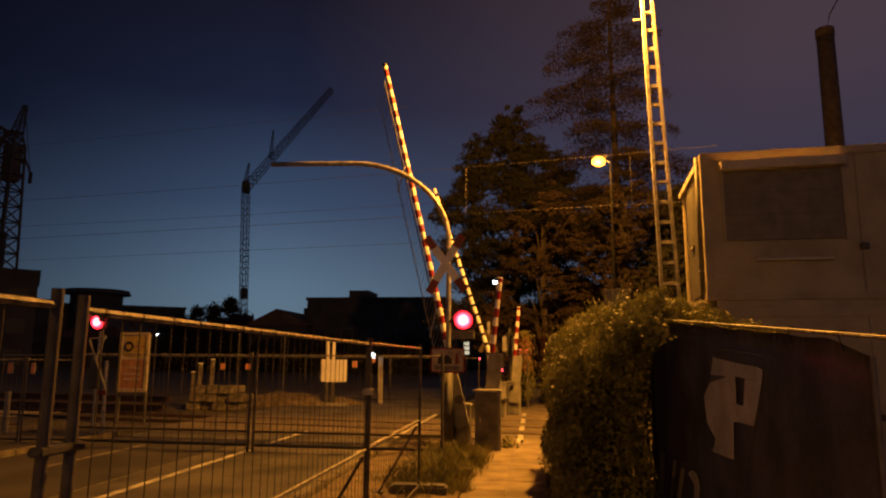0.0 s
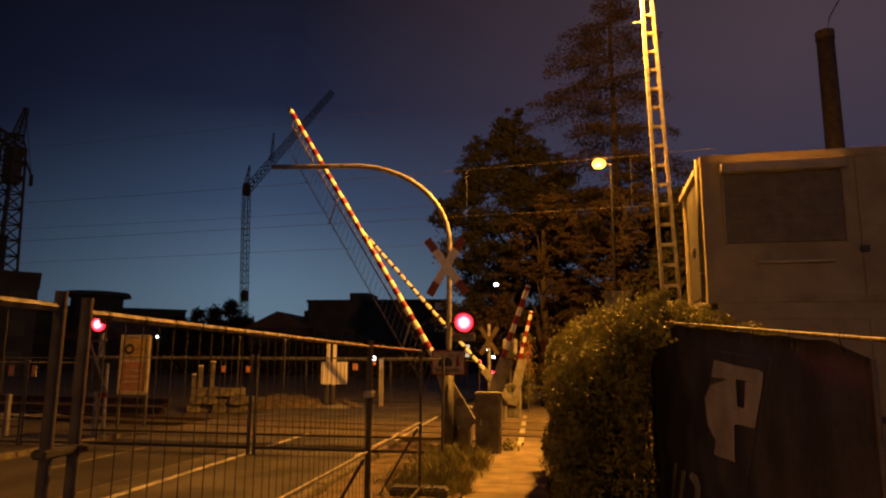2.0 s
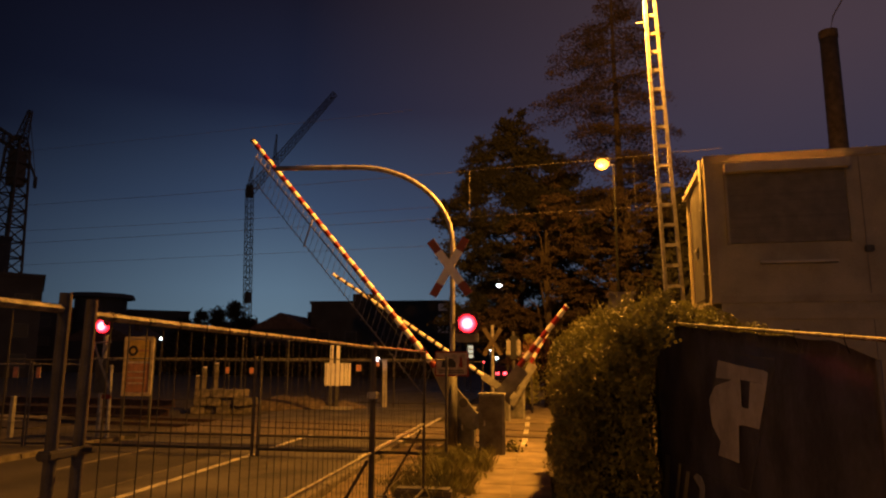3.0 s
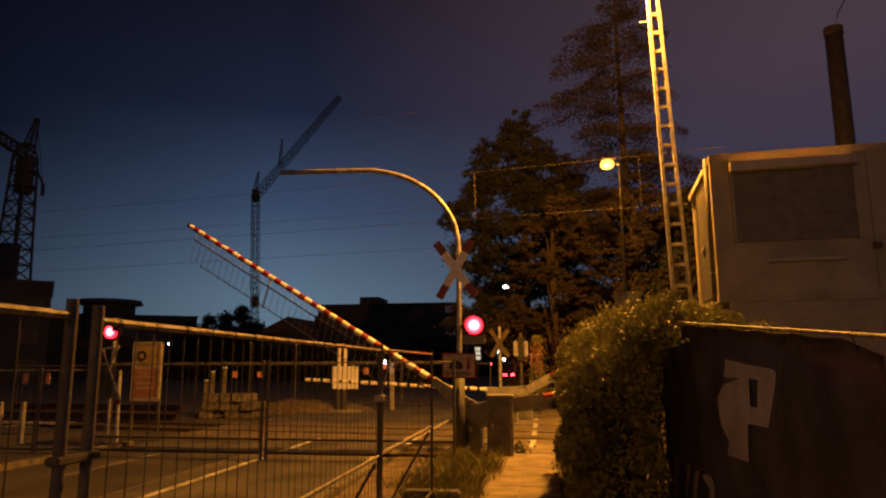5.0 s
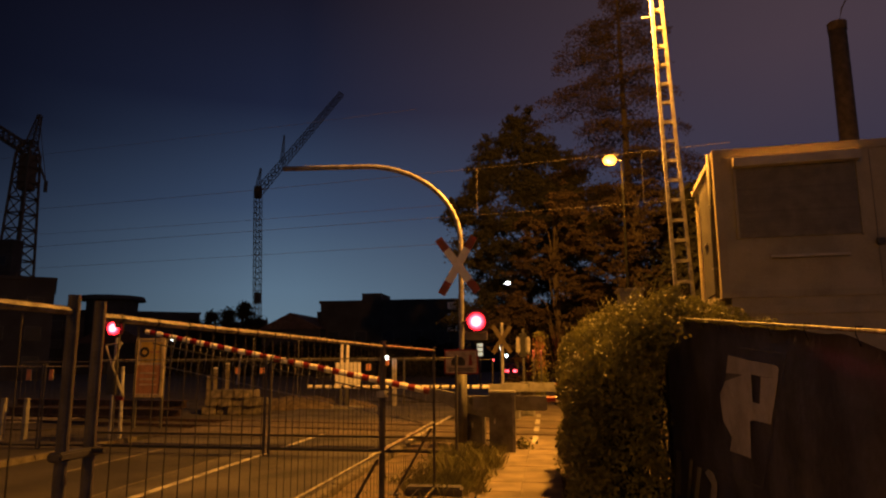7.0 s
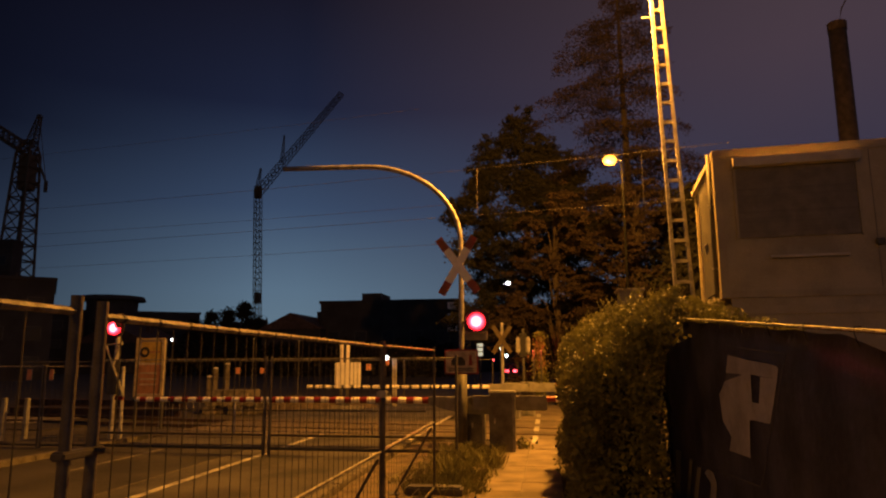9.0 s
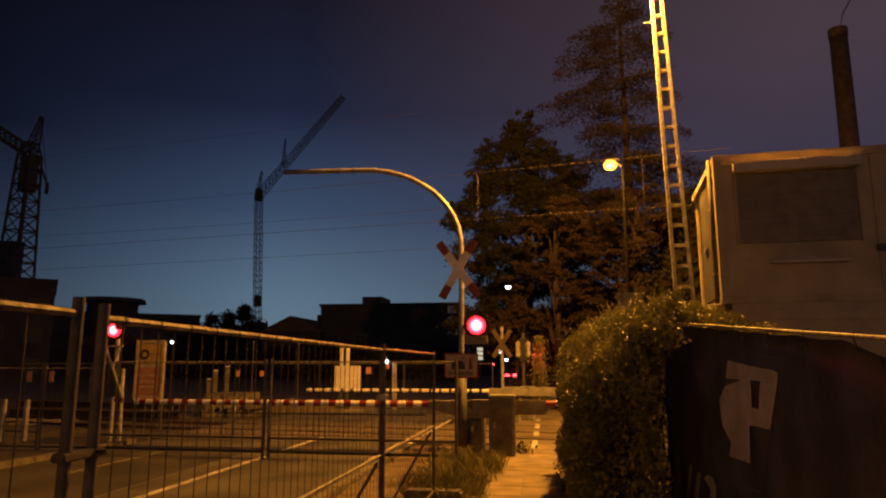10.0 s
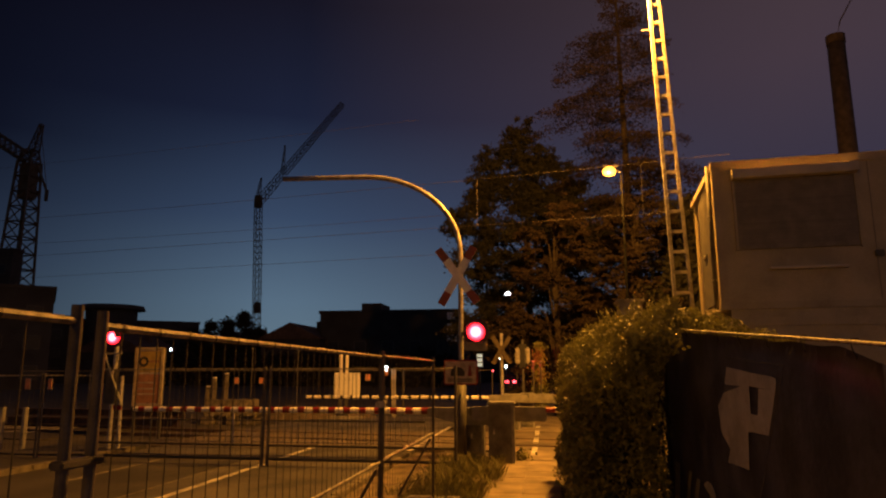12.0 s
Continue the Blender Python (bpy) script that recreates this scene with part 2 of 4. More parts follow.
def ground():
    bm = bmesh.new()
    bmesh.ops.create_grid(bm, x_segments=60, y_segments=60, size=1.0)
    for v in bm.verts:
        x, y = v.co.x, v.co.y
        v.co.x, v.co.y = math.copysign(abs(x) ** 3 * 1500, x), math.copysign(abs(y) ** 3 * 1500, y) + 6
        v.co.z = -0.06
    setting("ground", bm, EARTH, "dark bare earth and weeds beside the crossing", "ground")
    setting("road", box(-8.9, -2.90, -30, 15.0, -0.3, 0.0), ASPHALT, "worn dark asphalt road lit orange by street lamps", "road")
    setting("road_beyond", box(-8.9, -2.90, 19.5, 300, -0.3, 0.0), ASPHALT, "worn asphalt road beyond the railway tracks", "road")
    setting("crossing_deck", box(-9.2, 1.6, 15.0, 19.5, -0.3, 0.004), DECK, "worn brown crossing deck between the rails", "road")
    setting("pavement_beyond", box(-0.95, 0.6, 13.9, 15.0, -0.2, 0.02), SLAB, "pale footpath at the barrier", "pavement")
    setting("far_pavement", box(-0.95, 0.9, 19.5, 60, -0.2, 0.02), SLAB, "footpath beyond the tracks", "pavement")
    setting("left_pavement", box(-11.2, -9.06, -10, 14.6, -0.2, 0.06), DIMASPHALT, "dim footpath on the far side of the road", "pavement")
    # the railway bed crosses at a slant
    bed = bmesh.new()
    for x0, x1 in ((-60, -9.2), (1.6, 40)):
        box(x0, x1, -2.6, 2.6, -0.25, -0.03, bm=bed)
    bmesh.ops.transform(bed, matrix=TRACK, verts=bed.verts)
    setting("ballast_bed", bed, BALLAST, "dark stone ballast of the railway track", "railway")
    path = setting("pavement", box(-0.93, 0.16, -30, 13.9, -0.2, 0.005), CONCRETE, "pale concrete slab footpath along the hedge", "pavement")
    rnd = random.Random(3)
    for j in range(17):
        for i in range(2):
            y = 2.05 + j * 0.7
            x = -0.92 + i * 0.54
            dz = rnd.uniform(-0.004, 0.006)
            part("slab", box(x + 0.003, x + 0.536, y + 0.003, y + 0.696, 0.006, 0.030 + dz * 0.5, bevel=0.003), SLAB, path)
    for side, x in (("right", -2.9), ("left", -9.06)):
        k = setting("kerb_" + side, box(x + 0.01, x + 0.14, -6, 13.9, -0.2, 0.03), CONCRETE, "pale concrete kerb along the road", "kerb")
        for j in range(15):
            part("kerb_stone", box(x, x + 0.155, -1.05 + j + 0.006, -0.05 + j - 0.006, -0.1, 0.095 + rnd.uniform(-0.008, 0.008), bevel=0.014), KERB, k)


KERB = mat("dirty_kerb", (0.115, 0.10, 0.075), 0.9, 0, 0.35, 5, 0.3, 70)
DECK = mat("brown_deck", (0.13, 0.105, 0.075), 0.85, 0, 0.35, 1.2, 0.5, 60)
TRACK = Matrix.Translation((-3.5, 17.25, 0)) @ Matrix.Rotation(radians(-9.0), 4, "Z")
ground()


def fence_panel(p0, p1, height=1.83, mid=0.92, z0=0.0, step=0.11, group="site fence panels", drop=0.0, thick=0.0185, low=0.0, label="galvanised wire mesh site fence panel with round tube frame"):
    p0, p1 = Vector((*p0, z0)), Vector((*p1, z0))
    d = (p1 - p0).normalized()
    L = (p1 - p0).length
    up = Vector((0, 0, 1))
    t = thing("site_fence_panel", p0, label, "fence", group)
    for a in (p0, p1):
        part("post", tube([a + up * 0.0, a + up * (height + 0.05 - (drop if a is p1 else 0.0))], thick, seg=12), WORNSTEEL, t)
    part("top_rail", tube([p0 + up * height, p1 + up * (height - drop)], 0.0135), RAILSTEEL, t, "pale galvanised top tube")
    part("bottom_rail", tube([p0 + up * 0.12, p1 + up * 0.12], thick), WIRE, t)
    if low:
        part("lower_rail", tube([p0 + up * low, p1 + up * low], thick * 0.8), WIRE, t)
    if mid:
        part("middle_rail", tube([p0 + up * mid, p1 + up * mid], 0.011), RAILSTEEL if mid < 1.2 else WORNSTEEL, t)
    bm = bmesh.new()
    rnd = random.Random(int(abs(p0.x * 37 + p0.y * 91)))
    for i in range(1, int(L / step)):
        a = p0 + d * (i * step)
        sway = d * rnd.uniform(-0.012, 0.012)
        tube([a + up * 0.12, a + sway + up * (0.35 + 0.5 * height * rnd.random()), a + up * (height - drop * i * step / L)], 0.0024, bm, seg=4)
    for z in (0.3, 0.5):
        tube([p0 + up * z, p1 + up * z], 0.0028, bm, seg=4)
    tagged(part("wire_mesh", bm, WIRE, t), kind="stuff")
    hooks = bmesh.new()
    for i in range(1, int(L / step), 2):
        c = p0 + d * (i * step) + up * (height - drop * i * step / L)
        tube([c - d * 0.007, c + d * 0.007], 0.0158, hooks, seg=8)
    tagged(part("wire_wrap", hooks, WIRE, t, "dark wire ends wrapped round the top tube"), kind="stuff")
    return t


def fence_foot(x, y):
    t = thing("ballast_block", (x, y, 0), "grey concrete foot block under a fence post", "ballast block", "fence ballast blocks")
    part("block", box(x - 0.36, x + 0.36, y - 0.12, y + 0.12, 0.0, 0.14, bevel=0.025), DARKGREY, t)


def plate(x, y, z, w, h, name="warning_plate", m=None, label="small orange reflective plate on the fence"):
    t = thing(name, (x, y, z), label, "plate", "fence plates")
    part("face", box(x - w / 2, x + w / 2, y - 0.035, y - 0.028, z - h / 2, z + h / 2, bevel=0.003), m or ORANGE, t)
    part("backing", box(x - w / 2 - 0.01, x + w / 2 + 0.01, y - 0.027, y - 0.018, z - h / 2 - 0.01, z + h / 2 + 0.01), GREYPAINT, t)


def fences():
    fence_panel((-1.45, -1.6), (-1.45, 1.905), mid=0, height=1.858)
    fence_panel((-1.45, 2.03), (-1.45, 5.9), height=1.848, drop=0.023)
    fence_panel((-1.45, 5.96), (-1.45, 8.7))
    fence_panel((-5.1, 12.1), (-1.6, 12.0), mid=0, height=1.74, thick=0.027, low=0.36)
    fence_panel((-8.7, 12.2), (-5.2, 12.1), mid=0, height=1.74, thick=0.027, low=0.36)
    fence_panel((-13.4, 12.3), (-9.85, 12.1), mid=0, height=1.62)
    fence_panel((-9.78, 12.1), (-8.78, 12.2), mid=0, height=1.62)
    c = thing("fence_clamp", (-1.45, 2.0, 1.42), "pale steel clamp joining two fence posts", "clamp")
    part("jaw", box(-1.475, -1.425, 1.87, 2.07, 1.408, 1.436, bevel=0.006), WORNSTEEL, c)
    part("bolt", tube([(-1.51, 2.02, 1.425), (-1.39, 2.02, 1.425)], 0.009), WORNSTEEL, c)
    c = thing("fence_clamp", (-1.45, 5.93, 1.42), "pale steel clamp joining two fence posts", "clamp")
    part("jaw", box(-1.49, -1.41, 5.87, 5.99, 1.38, 1.44, bevel=0.008), GALV, c)
    part("bolt", tube([(-1.51, 5.93, 1.41), (-1.39, 5.93, 1.41)], 0.009), WORNSTEEL, c)
    for y in (2.02, 5.93, 8.72):
        fence_foot(-1.45, y)
    for y in (5.86, 8.6):
        b = thing("fence_brace", (-1.7, y, 0), "dark steel brace rod propping the fence", "brace", "fence braces")
        part("rod", tube([(-1.47, y, 0.86), (-1.95, y, 0.03)], 0.014), WORNSTEEL, b)
        part("shoe", box(-2.03, -1.87, y - 0.08, y + 0.08, 0.03, 0.06, bevel=0.01), WORNSTEEL, b)
    for i in range(6):
        fence_panel((-23.0 + i * 3.5, 27 - 0.2 * i), (-19.55 + i * 3.5, 26.85 - 0.2 * i), mid=0, step=0.25, height=1.72)
    plate(-10.14, 12.12, 1.46, 0.10, 0.20)
    plate(-9.62, 12.08, 1.46, 0.08, 0.20)
    plate(-12.55, 26.35, 1.32, 0.2, 0.24)
    plate(-11.45, 26.30, 1.32, 0.22, 0.22)
    plate(-6.95, 26.05, 1.45, 0.18, 0.24)


ORANGE = mat("orange_reflective", (0.65, 0.28, 0.12), 0.5, 0, 0.2, 9, 0, 60)
fences()


DRYDIRT = mat("dry_trodden_dirt", (0.15, 0.115, 0.075), 0.95, 0, 0.45, 2.5, 0.6, 40)


def verge():
    bm = bmesh.new()
    bmesh.ops.create_grid(bm, x_segments=24, y_segments=120, size=1.0)
    for v in bm.verts:
        x, y = -1.84 + 0.9 * v.co.x, 3.0 + 10.8 * v.co.y
        v.co = (x, y, 0.06 + 0.05 * noise.noise((x * 2, y * 2, 1)) - 0.04 * abs(x + 1.84))
    setting("verge", bm, DRYDIRT, "earth verge with dry grass between kerb and footpath", "verge")
    rnd = random.Random(11)
    verts, faces = [], []
    tufts = [(rnd.uniform(-2.3, -0.98), 7.6 + 6.0 * rnd.random(), rnd.uniform(0.4, 0.9)) for _ in range(90)]
    tufts += [(rnd.uniform(-1.9, -0.85), rnd.uniform(8.6, 12.9), rnd.uniform(0.7, 1.4)) for _ in range(230)]
    for x, y, s in tufts:
        for _ in range(34):
            a, h = rnd.uniform(0, 6.28), s * rnd.uniform(0.05, 0.19)
            bx, by = x + rnd.gauss(0, 0.07), y + rnd.gauss(0, 0.07)
            lean = rnd.uniform(0.1, 0.7) * h
            w = 0.0035
            k = len(verts)
            ca, sa = math.cos(a), math.sin(a)
            verts += [(bx - w * sa, by + w * ca, 0.02), (bx + w * sa, by - w * ca, 0.02), (bx + lean * 0.4 * ca + w * sa, by + lean * 0.4 * sa - w * ca, h * 0.65), (bx + lean * ca, by + lean * sa, h)]
            faces += [(k, k + 1, k + 2), (k, k + 2, k + 3)]
    me = bpy.data.meshes.new("verge_grass")
    me.from_pydata(verts, [], faces)
    me.materials.append(GRASS)
    tagged(new("verge_grass", me), "dry yellow grass tufts on the verge", "grass", kind="stuff")
    spots = [((-0.52 + rnd.gauss(0, 0.11), 13.35 + rnd.gauss(0, 0.1), abs(rnd.gauss(0.1, 0.07))), 1) for _ in range(160)]
    w = thing("weed", (-0.52, 13.3, 0), "small green weed beside the barrier drive", "plant")
    part("leaves", leaves(spots, 0.07, rnd), LEAF, w)["kind"] = "stuff"


verge()


WORNPAINT = mat("worn_road_paint", (0.17, 0.15, 0.12), 0.8, 0, 0.6, 7, 0.2, 70, second=(0.07, 0.064, 0.056))


def markings():
    t = setting("centre_line", box(-5.31, -5.19, 3.0, 12.3, 0.001, 0.005), ROADPAINT, "worn white centre line", "road marking")
    part("dash", box(-5.32, -5.20, 12.75, 15.6, 0.005, 0.008), ROADPAINT, t)
    setting("left_edge_line", box(-7.58, -7.48, 9.9, 12.6, 0.003, 0.007), WORNPAINT, "nearly worn away pale edge line", "road marking")
    # left lane strip: weaker lamplight put into a darker colour
    setting("asphalt_patch", box(-8.88, -5.85, -12.0, 13.2, -0.1, 0.0028), DIMASPHALT, "asphalt strip darkened for the weaker light on the left", "road")
    setting("asphalt_seam", box(-5.85, -5.81, 2.0, 12.0, 0.001, 0.006), WORNPAINT, "pale sealed seam in the asphalt", "road marking")
    setting("stop_line", box(-8.75, -7.45, 15.9, 16.1, 0.006, 0.010), WORNPAINT, "worn pale line at the track", "road marking")
    t = setting("right_edge_line", box(-3.03, -2.93, 13.0, 21.0, 0.005, 0.009), ROADPAINT, "worn double white edge line", "road marking")
    part("line", box(-3.24, -3.14, 12.2, 19.0, 0.005, 0.009), ROADPAINT, t)
    t = setting("footpath_dashes", box(-0.36, -0.24, 14.2, 15.6, 0.021, 0.025), ROADPAINT, "white dashes along the footpath crossing", "road marking")
    for y in (16.6, 18.6, 20.6):
        part("dash", box(-0.36, -0.24, y, y + 1.2, 0.021 if y > 19 else 0.006, 0.026), ROADPAINT, t)


markings()


def railway():
    for y in (-0.75, 0.75):
        b = bmesh.new()
        box(-60, 40, y - 0.035, y + 0.035, -0.03, 0.02, bm=b)
        box(-60, 40, y - 0.07, y + 0.07, -0.06, -0.03, bm=b)
        bmesh.ops.transform(b, matrix=TRACK, verts=b.verts)
        tagged(part("rail", b, RUST), "rusty steel rail across the road", "rail", "rails")
    for i in range(34):
        x = -33 + i * 0.65
        if -5.9 < x < 6:
            continue
        tagged(part("sleeper", box(x, x + 0.24, -1.2, 1.2, -0.12, -0.018, bevel=0.01, turn=TRACK), CONCRETE), "grey concrete railway sleeper in ballast", "sleeper", "sleepers")
    # overhead line
    for nm, y, z, lab in (("contact_wire", 0.0, 5.42, "thin overhead contact wire"), ("catenary_wire", 0.0, 6.64, "thin overhead catenary wire"), ("contact_wire", 3.9, 5.42, "thin overhead contact wire"), ("feeder_wire", 0.6, 8.75, "thin feeder wire high over the track"), ("catenary_wire", 3.9, 6.7, "thin overhead catenary wire")):
        w = tube([TRACK @ Vector((x, y, z + (0.0 if nm == "contact_wire" else 0.0006 * (x + 4) ** 2))) for x in range(-60, 9 if y < 0.5 else 3, 4)], 0.0055 if z < 8 else 0.004, seg=5)
        tagged(part(nm, w, WIREMETAL), lab, "wire", "overhead wires")
    for x in (-17.0, 1.85, 6.0):
        d = tube([TRACK @ Vector((x, 0, 5.42)), TRACK @ Vector((x, 0, 6.65))], 0.006, seg=5)
        tagged(part("dropper", d, WIREMETAL), "thin dropper between contact and catenary wire", "wire", "droppers")


WIREMETAL = mat("overhead_wire_metal", (0.06, 0.055, 0.05), 0.5, 0.4, 0.2, 5, 0, 50)
railway()


# ---- the crossing ----
BOOM_PIVOT = Vector((-1.45, 13.48, 0.915))
FOOT_PIVOT = Vector((-0.89, 13.27, 0.963))
FAR_PIVOT = Vector((-0.96, 20.0, 0.925))
FAR_FOOT_PIVOT = Vector((-0.62, 20.9, 0.95))


def striped_boom(t, length, start, r0, r1, sign, step, mats, dark=None):
    """Coloured sleeves along x, one mesh a stripe."""
    a, i = start, 0
    while a < length - 0.02:
        b = min(a + (dark if dark and i % 2 else step), length)
        ra, rb = r0 + (r1 - r0) * a / length, r0 + (r1 - r0) * b / length
        part("stripe", tube([(sign * a, 0, 0), (sign * b, 0, 0)], ra, taper=rb, seg=12), mats[i % 2], t)
        a, i = b, i + 1


def road_boom():
    t = thing("barrier_boom", BOOM_PIVOT, "long red and white striped barrier boom with hanging lattice skirt", "barrier", "barrier booms")
    ORIGIN[t] = Vector((0, 0, 0))
    striped_boom(t, 7.26, 0.88, 0.066, 0.050, -1, 0.15, (RED, WHITE), dark=0.172)
    part("root_arm", prism([(-0.9, 0.07), (-0.9, -0.08), (-0.2, -0.26), (0.42, -0.26), (0.55, -0.14), (0.5, 0.08)], -0.07, 0.07), GREYPAINT, t, "grey painted steel root arm with counterweight")
    part("pivot_hub", tube([(0, -0.11, 0), (0, 0.14, 0)], 0.09, seg=16), DARKGREY, t)
    part("tip_cap", tube([(-7.26, 0, 0), (-7.31, 0, 0)], 0.051, seg=12), BLACK, t)
    hang = []
    for i in range(40):
        x = -0.98 - i * 0.156
        thick = i == 26 or i == 6
        h = part("skirt_rod", tube([(0, 0.07, 0), (0, 0.07, -0.67)], 0.020 if thick else 0.0045, seg=6), GALV, t)
        h.location = (x, 0, -0.03)
        hang.append(h)
    rails = []
    for z, r, m, end in ((0.22, 0.016, WORNSTEEL, -7.1), (0.65, 0.010, GALV, -6.8)):
        o = part("skirt_rail", tube([(-0.98, 0.07, 0), (end, 0.07, 0)], r, seg=6), m, t)
        o.location = (0, 0, -z)
        rails.append((o, z))
    return t, hang, rails


def foot_boom(name, pivot, label):
    t = thing(name, pivot, label, "barrier", "barrier booms")
    ORIGIN[t] = Vector((0, 0, 0))
    striped_boom(t, 2.33, 0.86, 0.055, 0.05, 1, 0.174, (RED, WHITE))
    part("root_arm", box(-0.56, 0.87, -0.05, 0.05, -0.22, 0.06, bevel=0.02), GREYPAINT, t, "grey painted steel root arm")
    part("tip_cap", tube([(2.33, 0, 0), (2.36, 0, 0)], 0.052, seg=12), WHITE, t)
    part("pivot_hub", tube([(0, -0.08, 0), (0, 0.10, 0)], 0.08, seg=16), DARKGREY, t)
    part("pivot_pin", tube([(0, -0.2, 0), (0, 0.3, 0)], 0.03, seg=12), DARKGREY, t)
    return t


def far_boom():
    t = thing("far_barrier_boom", FAR_PIVOT, "yellow lit striped barrier boom beyond the tracks", "barrier", "barrier booms")
    ORIGIN[t] = Vector((0, 0, 0))
    striped_boom(t, 6.3, 0.72, 0.060, 0.05, -1, 0.215, (WHITE, BLACK), dark=0.085)
    part("root_arm", box(-0.75, 0.4, -0.06, 0.06, -0.14, 0.08, bevel=0.02), GREYPAINT, t)
    return t


CABINET = mat("stained_grey_cabinet", (0.12, 0.115, 0.105), 0.6, 0, 0.45, 4, 0.1, 40)


def machine(x0, x1, y0, y1, h, name="barrier_drive"):
    t = thing(name, ((x0 + x1) / 2, (y0 + y1) / 2, 0), "grey steel barrier drive cabinet on the verge", "barrier drive", "barrier drives")
    part("cabinet", box(x0, x1, y0, y1, -0.05, h, bevel=0.015), CABINET, t)
    part("lid", box(x0 - 0.025, x1 + 0.025, y0 - 0.025, y1 + 0.025, h, h + 0.05, bevel=0.02), GREYPAINT, t)
    part("door", box(x0 + 0.04, x1 - 0.04, y0 - 0.012, y0 - 0.001, 0.08, h - 0.06), CABINET, t)
    part("corner_strip", box(x1 - 0.05, x1 + 0.008, y0 - 0.008, y0 + 0.05, 0.0, h - 0.01, bevel=0.006), GREYPAINT, t)
    part("door_lock", box(x0 + 0.09, x0 + 0.12, y0 - 0.03, y0 - 0.012, h * 0.5, h * 0.5 + 0.1, bevel=0.004), GALV, t)
    return t


ROADBOOM, HANGERS, SKIRTRAILS = road_boom()
FOOTBOOM = foot_boom("footpath_barrier_boom", FOOT_PIVOT, "short red and white barrier boom over the footpath")
FARFOOT = foot_boom("far_footpath_barrier_boom", FAR_FOOT_PIVOT, "short barrier boom over the footpath beyond the tracks")
FARBOOM = far_boom()
machine(-1.09, -0.62, 12.75, 13.19, 1.08)
machine(-1.60, -1.26, 13.60, 14.0, 0.76)
machine(-1.25, -0.80, 20.08, 20.5, 0.98)
machine(-0.80, -0.40, 20.97, 21.4, 0.98)


def cross(t, cx, y, cz, size, lean=0.0):
    for i, s in enumerate((1, -1)):
        turn = Matrix.Translation((cx, y - 0.012 * i, cz)) @ Matrix.Rotation(s * radians(33) + lean, 4, "Y")
        arm = part("cross_arm", box(-0.082, 0.082, -0.006, 0.006, -size, size, turn=turn), WHITE, t)
        for e in (1, -1):
            part("red_end", box(-0.081, 0.081, -0.010, -0.0061, e * size - 0.42 * size * (e > 0), e * size + 0.42 * size * (e < 0), turn=turn), RED, arm, "red reflective end")


def signal_head(t, x, y, z, r, lit):
    part("backboard", tube([(x, y + 0.02, z), (x, y + 0.05, z)], r * 1.5, seg=28), BLACK, t)
    part("lens", tube([(x, y - 0.03, z), (x, y + 0.02, z)], r, seg=24), lit, t, "lit red lens" if lit is REDLENS else "dark lens")
    # added ring: the soft glow between core and lens, drawn as a disc
    part("lens_inner", tube([(x, y - 0.038, z), (x, y - 0.0301, z)], r * 0.82, seg=24), REDGLOW, t, "ring painting the lamp's glow")
    part("lamp_core", tube([(x, y - 0.045, z), (x, y - 0.0381, z)], r * 0.6, seg=24), REDCORE, t, "bright lamp core")
    bm = bmesh.new()
    n = 14
    for k in range(n):
        a0, a1 = math.pi * (0.0 + k / n), math.pi * (k + 1) / n
        q = [(x + math.cos(a) * (r + 0.015), yy, z + math.sin(a) * (r + 0.015)) for a, yy in ((a0, y), (a1, y), (a1, y - 0.2), (a0, y - 0.2))]
        bm.faces.new([bm.verts.new(c) for c in q])
    bmesh.ops.solidify(bm, geom=bm.faces[:], thickness=0.005)
    part("hood", bm, BLACK, t)


PLATEGREY = mat("dirty_plate", (0.36, 0.30, 0.25), 0.6, 0, 0.35, 9, 0.05, 60)


def arch_mast():
    t = thing("arched_signal_mast", (-1.65, 13.3, 0), "tall curved steel mast over the road with crossing signals", "signal mast")
    pts = [(-1.66, 13.3, 0), (-1.66, 13.3, 1.5), (-1.66, 13.3, 3.0), (-1.66, 13.3, 4.05)]
    R = 1.68
    for k in range(1, 13):
        a = math.pi / 2 * k / 12
        pts.append((-1.66 - R * (1 - math.cos(a)) * 1.25, 13.3, 4.05 + 1.70 * math.sin(a)))
    pts += [(-4.6, 13.3, 5.77), (-5.5, 13.3, 5.79)]
    part("arch_tube", tube(pts, 0.052, seg=14), GALV, t, "pale galvanised bent tube", smooth=True)
    part("base_sleeve", tube([(-1.66, 13.3, -0.05), (-1.66, 13.3, 1.52)], 0.10, seg=16), DARKGREY, t, smooth=True)
    cross(t, -1.71, 13.2, 3.58, 0.67, radians(-3))
    signal_head(t, -1.33, 13.0, 2.44, 0.17, REDLENS)
    part("lower_housing", box(-1.56, -1.12, 13.0, 13.1, 2.08, 2.26, bevel=0.02), GREYPAINT, t, "grey lower signal housing")
    part("lower_hood", box(-1.50, -1.18, 12.86, 13.0, 2.215, 2.235, bevel=0.006), GREYPAINT, t)
    part("bracket", tube([(-1.66, 13.3, 2.44), (-1.33, 13.06, 2.44)], 0.03), DARKGREY, t)
    part("sign_plate", box(-1.97, -1.31, 13.05, 13.075, 1.43, 1.91, bevel=0.006), RED, t, "small warning plate with red rim and dark picture")
    part("plate_face", box(-1.94, -1.34, 13.043, 13.049, 1.46, 1.88), PLATEGREY, t)
    part("picture_mark", prism([(-1.83, 1.60), (-1.56, 1.60), (-1.56, 1.69), (-1.63, 1.77), (-1.76, 1.77), (-1.83, 1.70)], 13.036, 13.042), BLACK, t)
    part("picture_mark", prism([(-1.50, 1.60), (-1.42, 1.60), (-1.44, 1.80), (-1.48, 1.80)], 13.036, 13.042), RED, t)
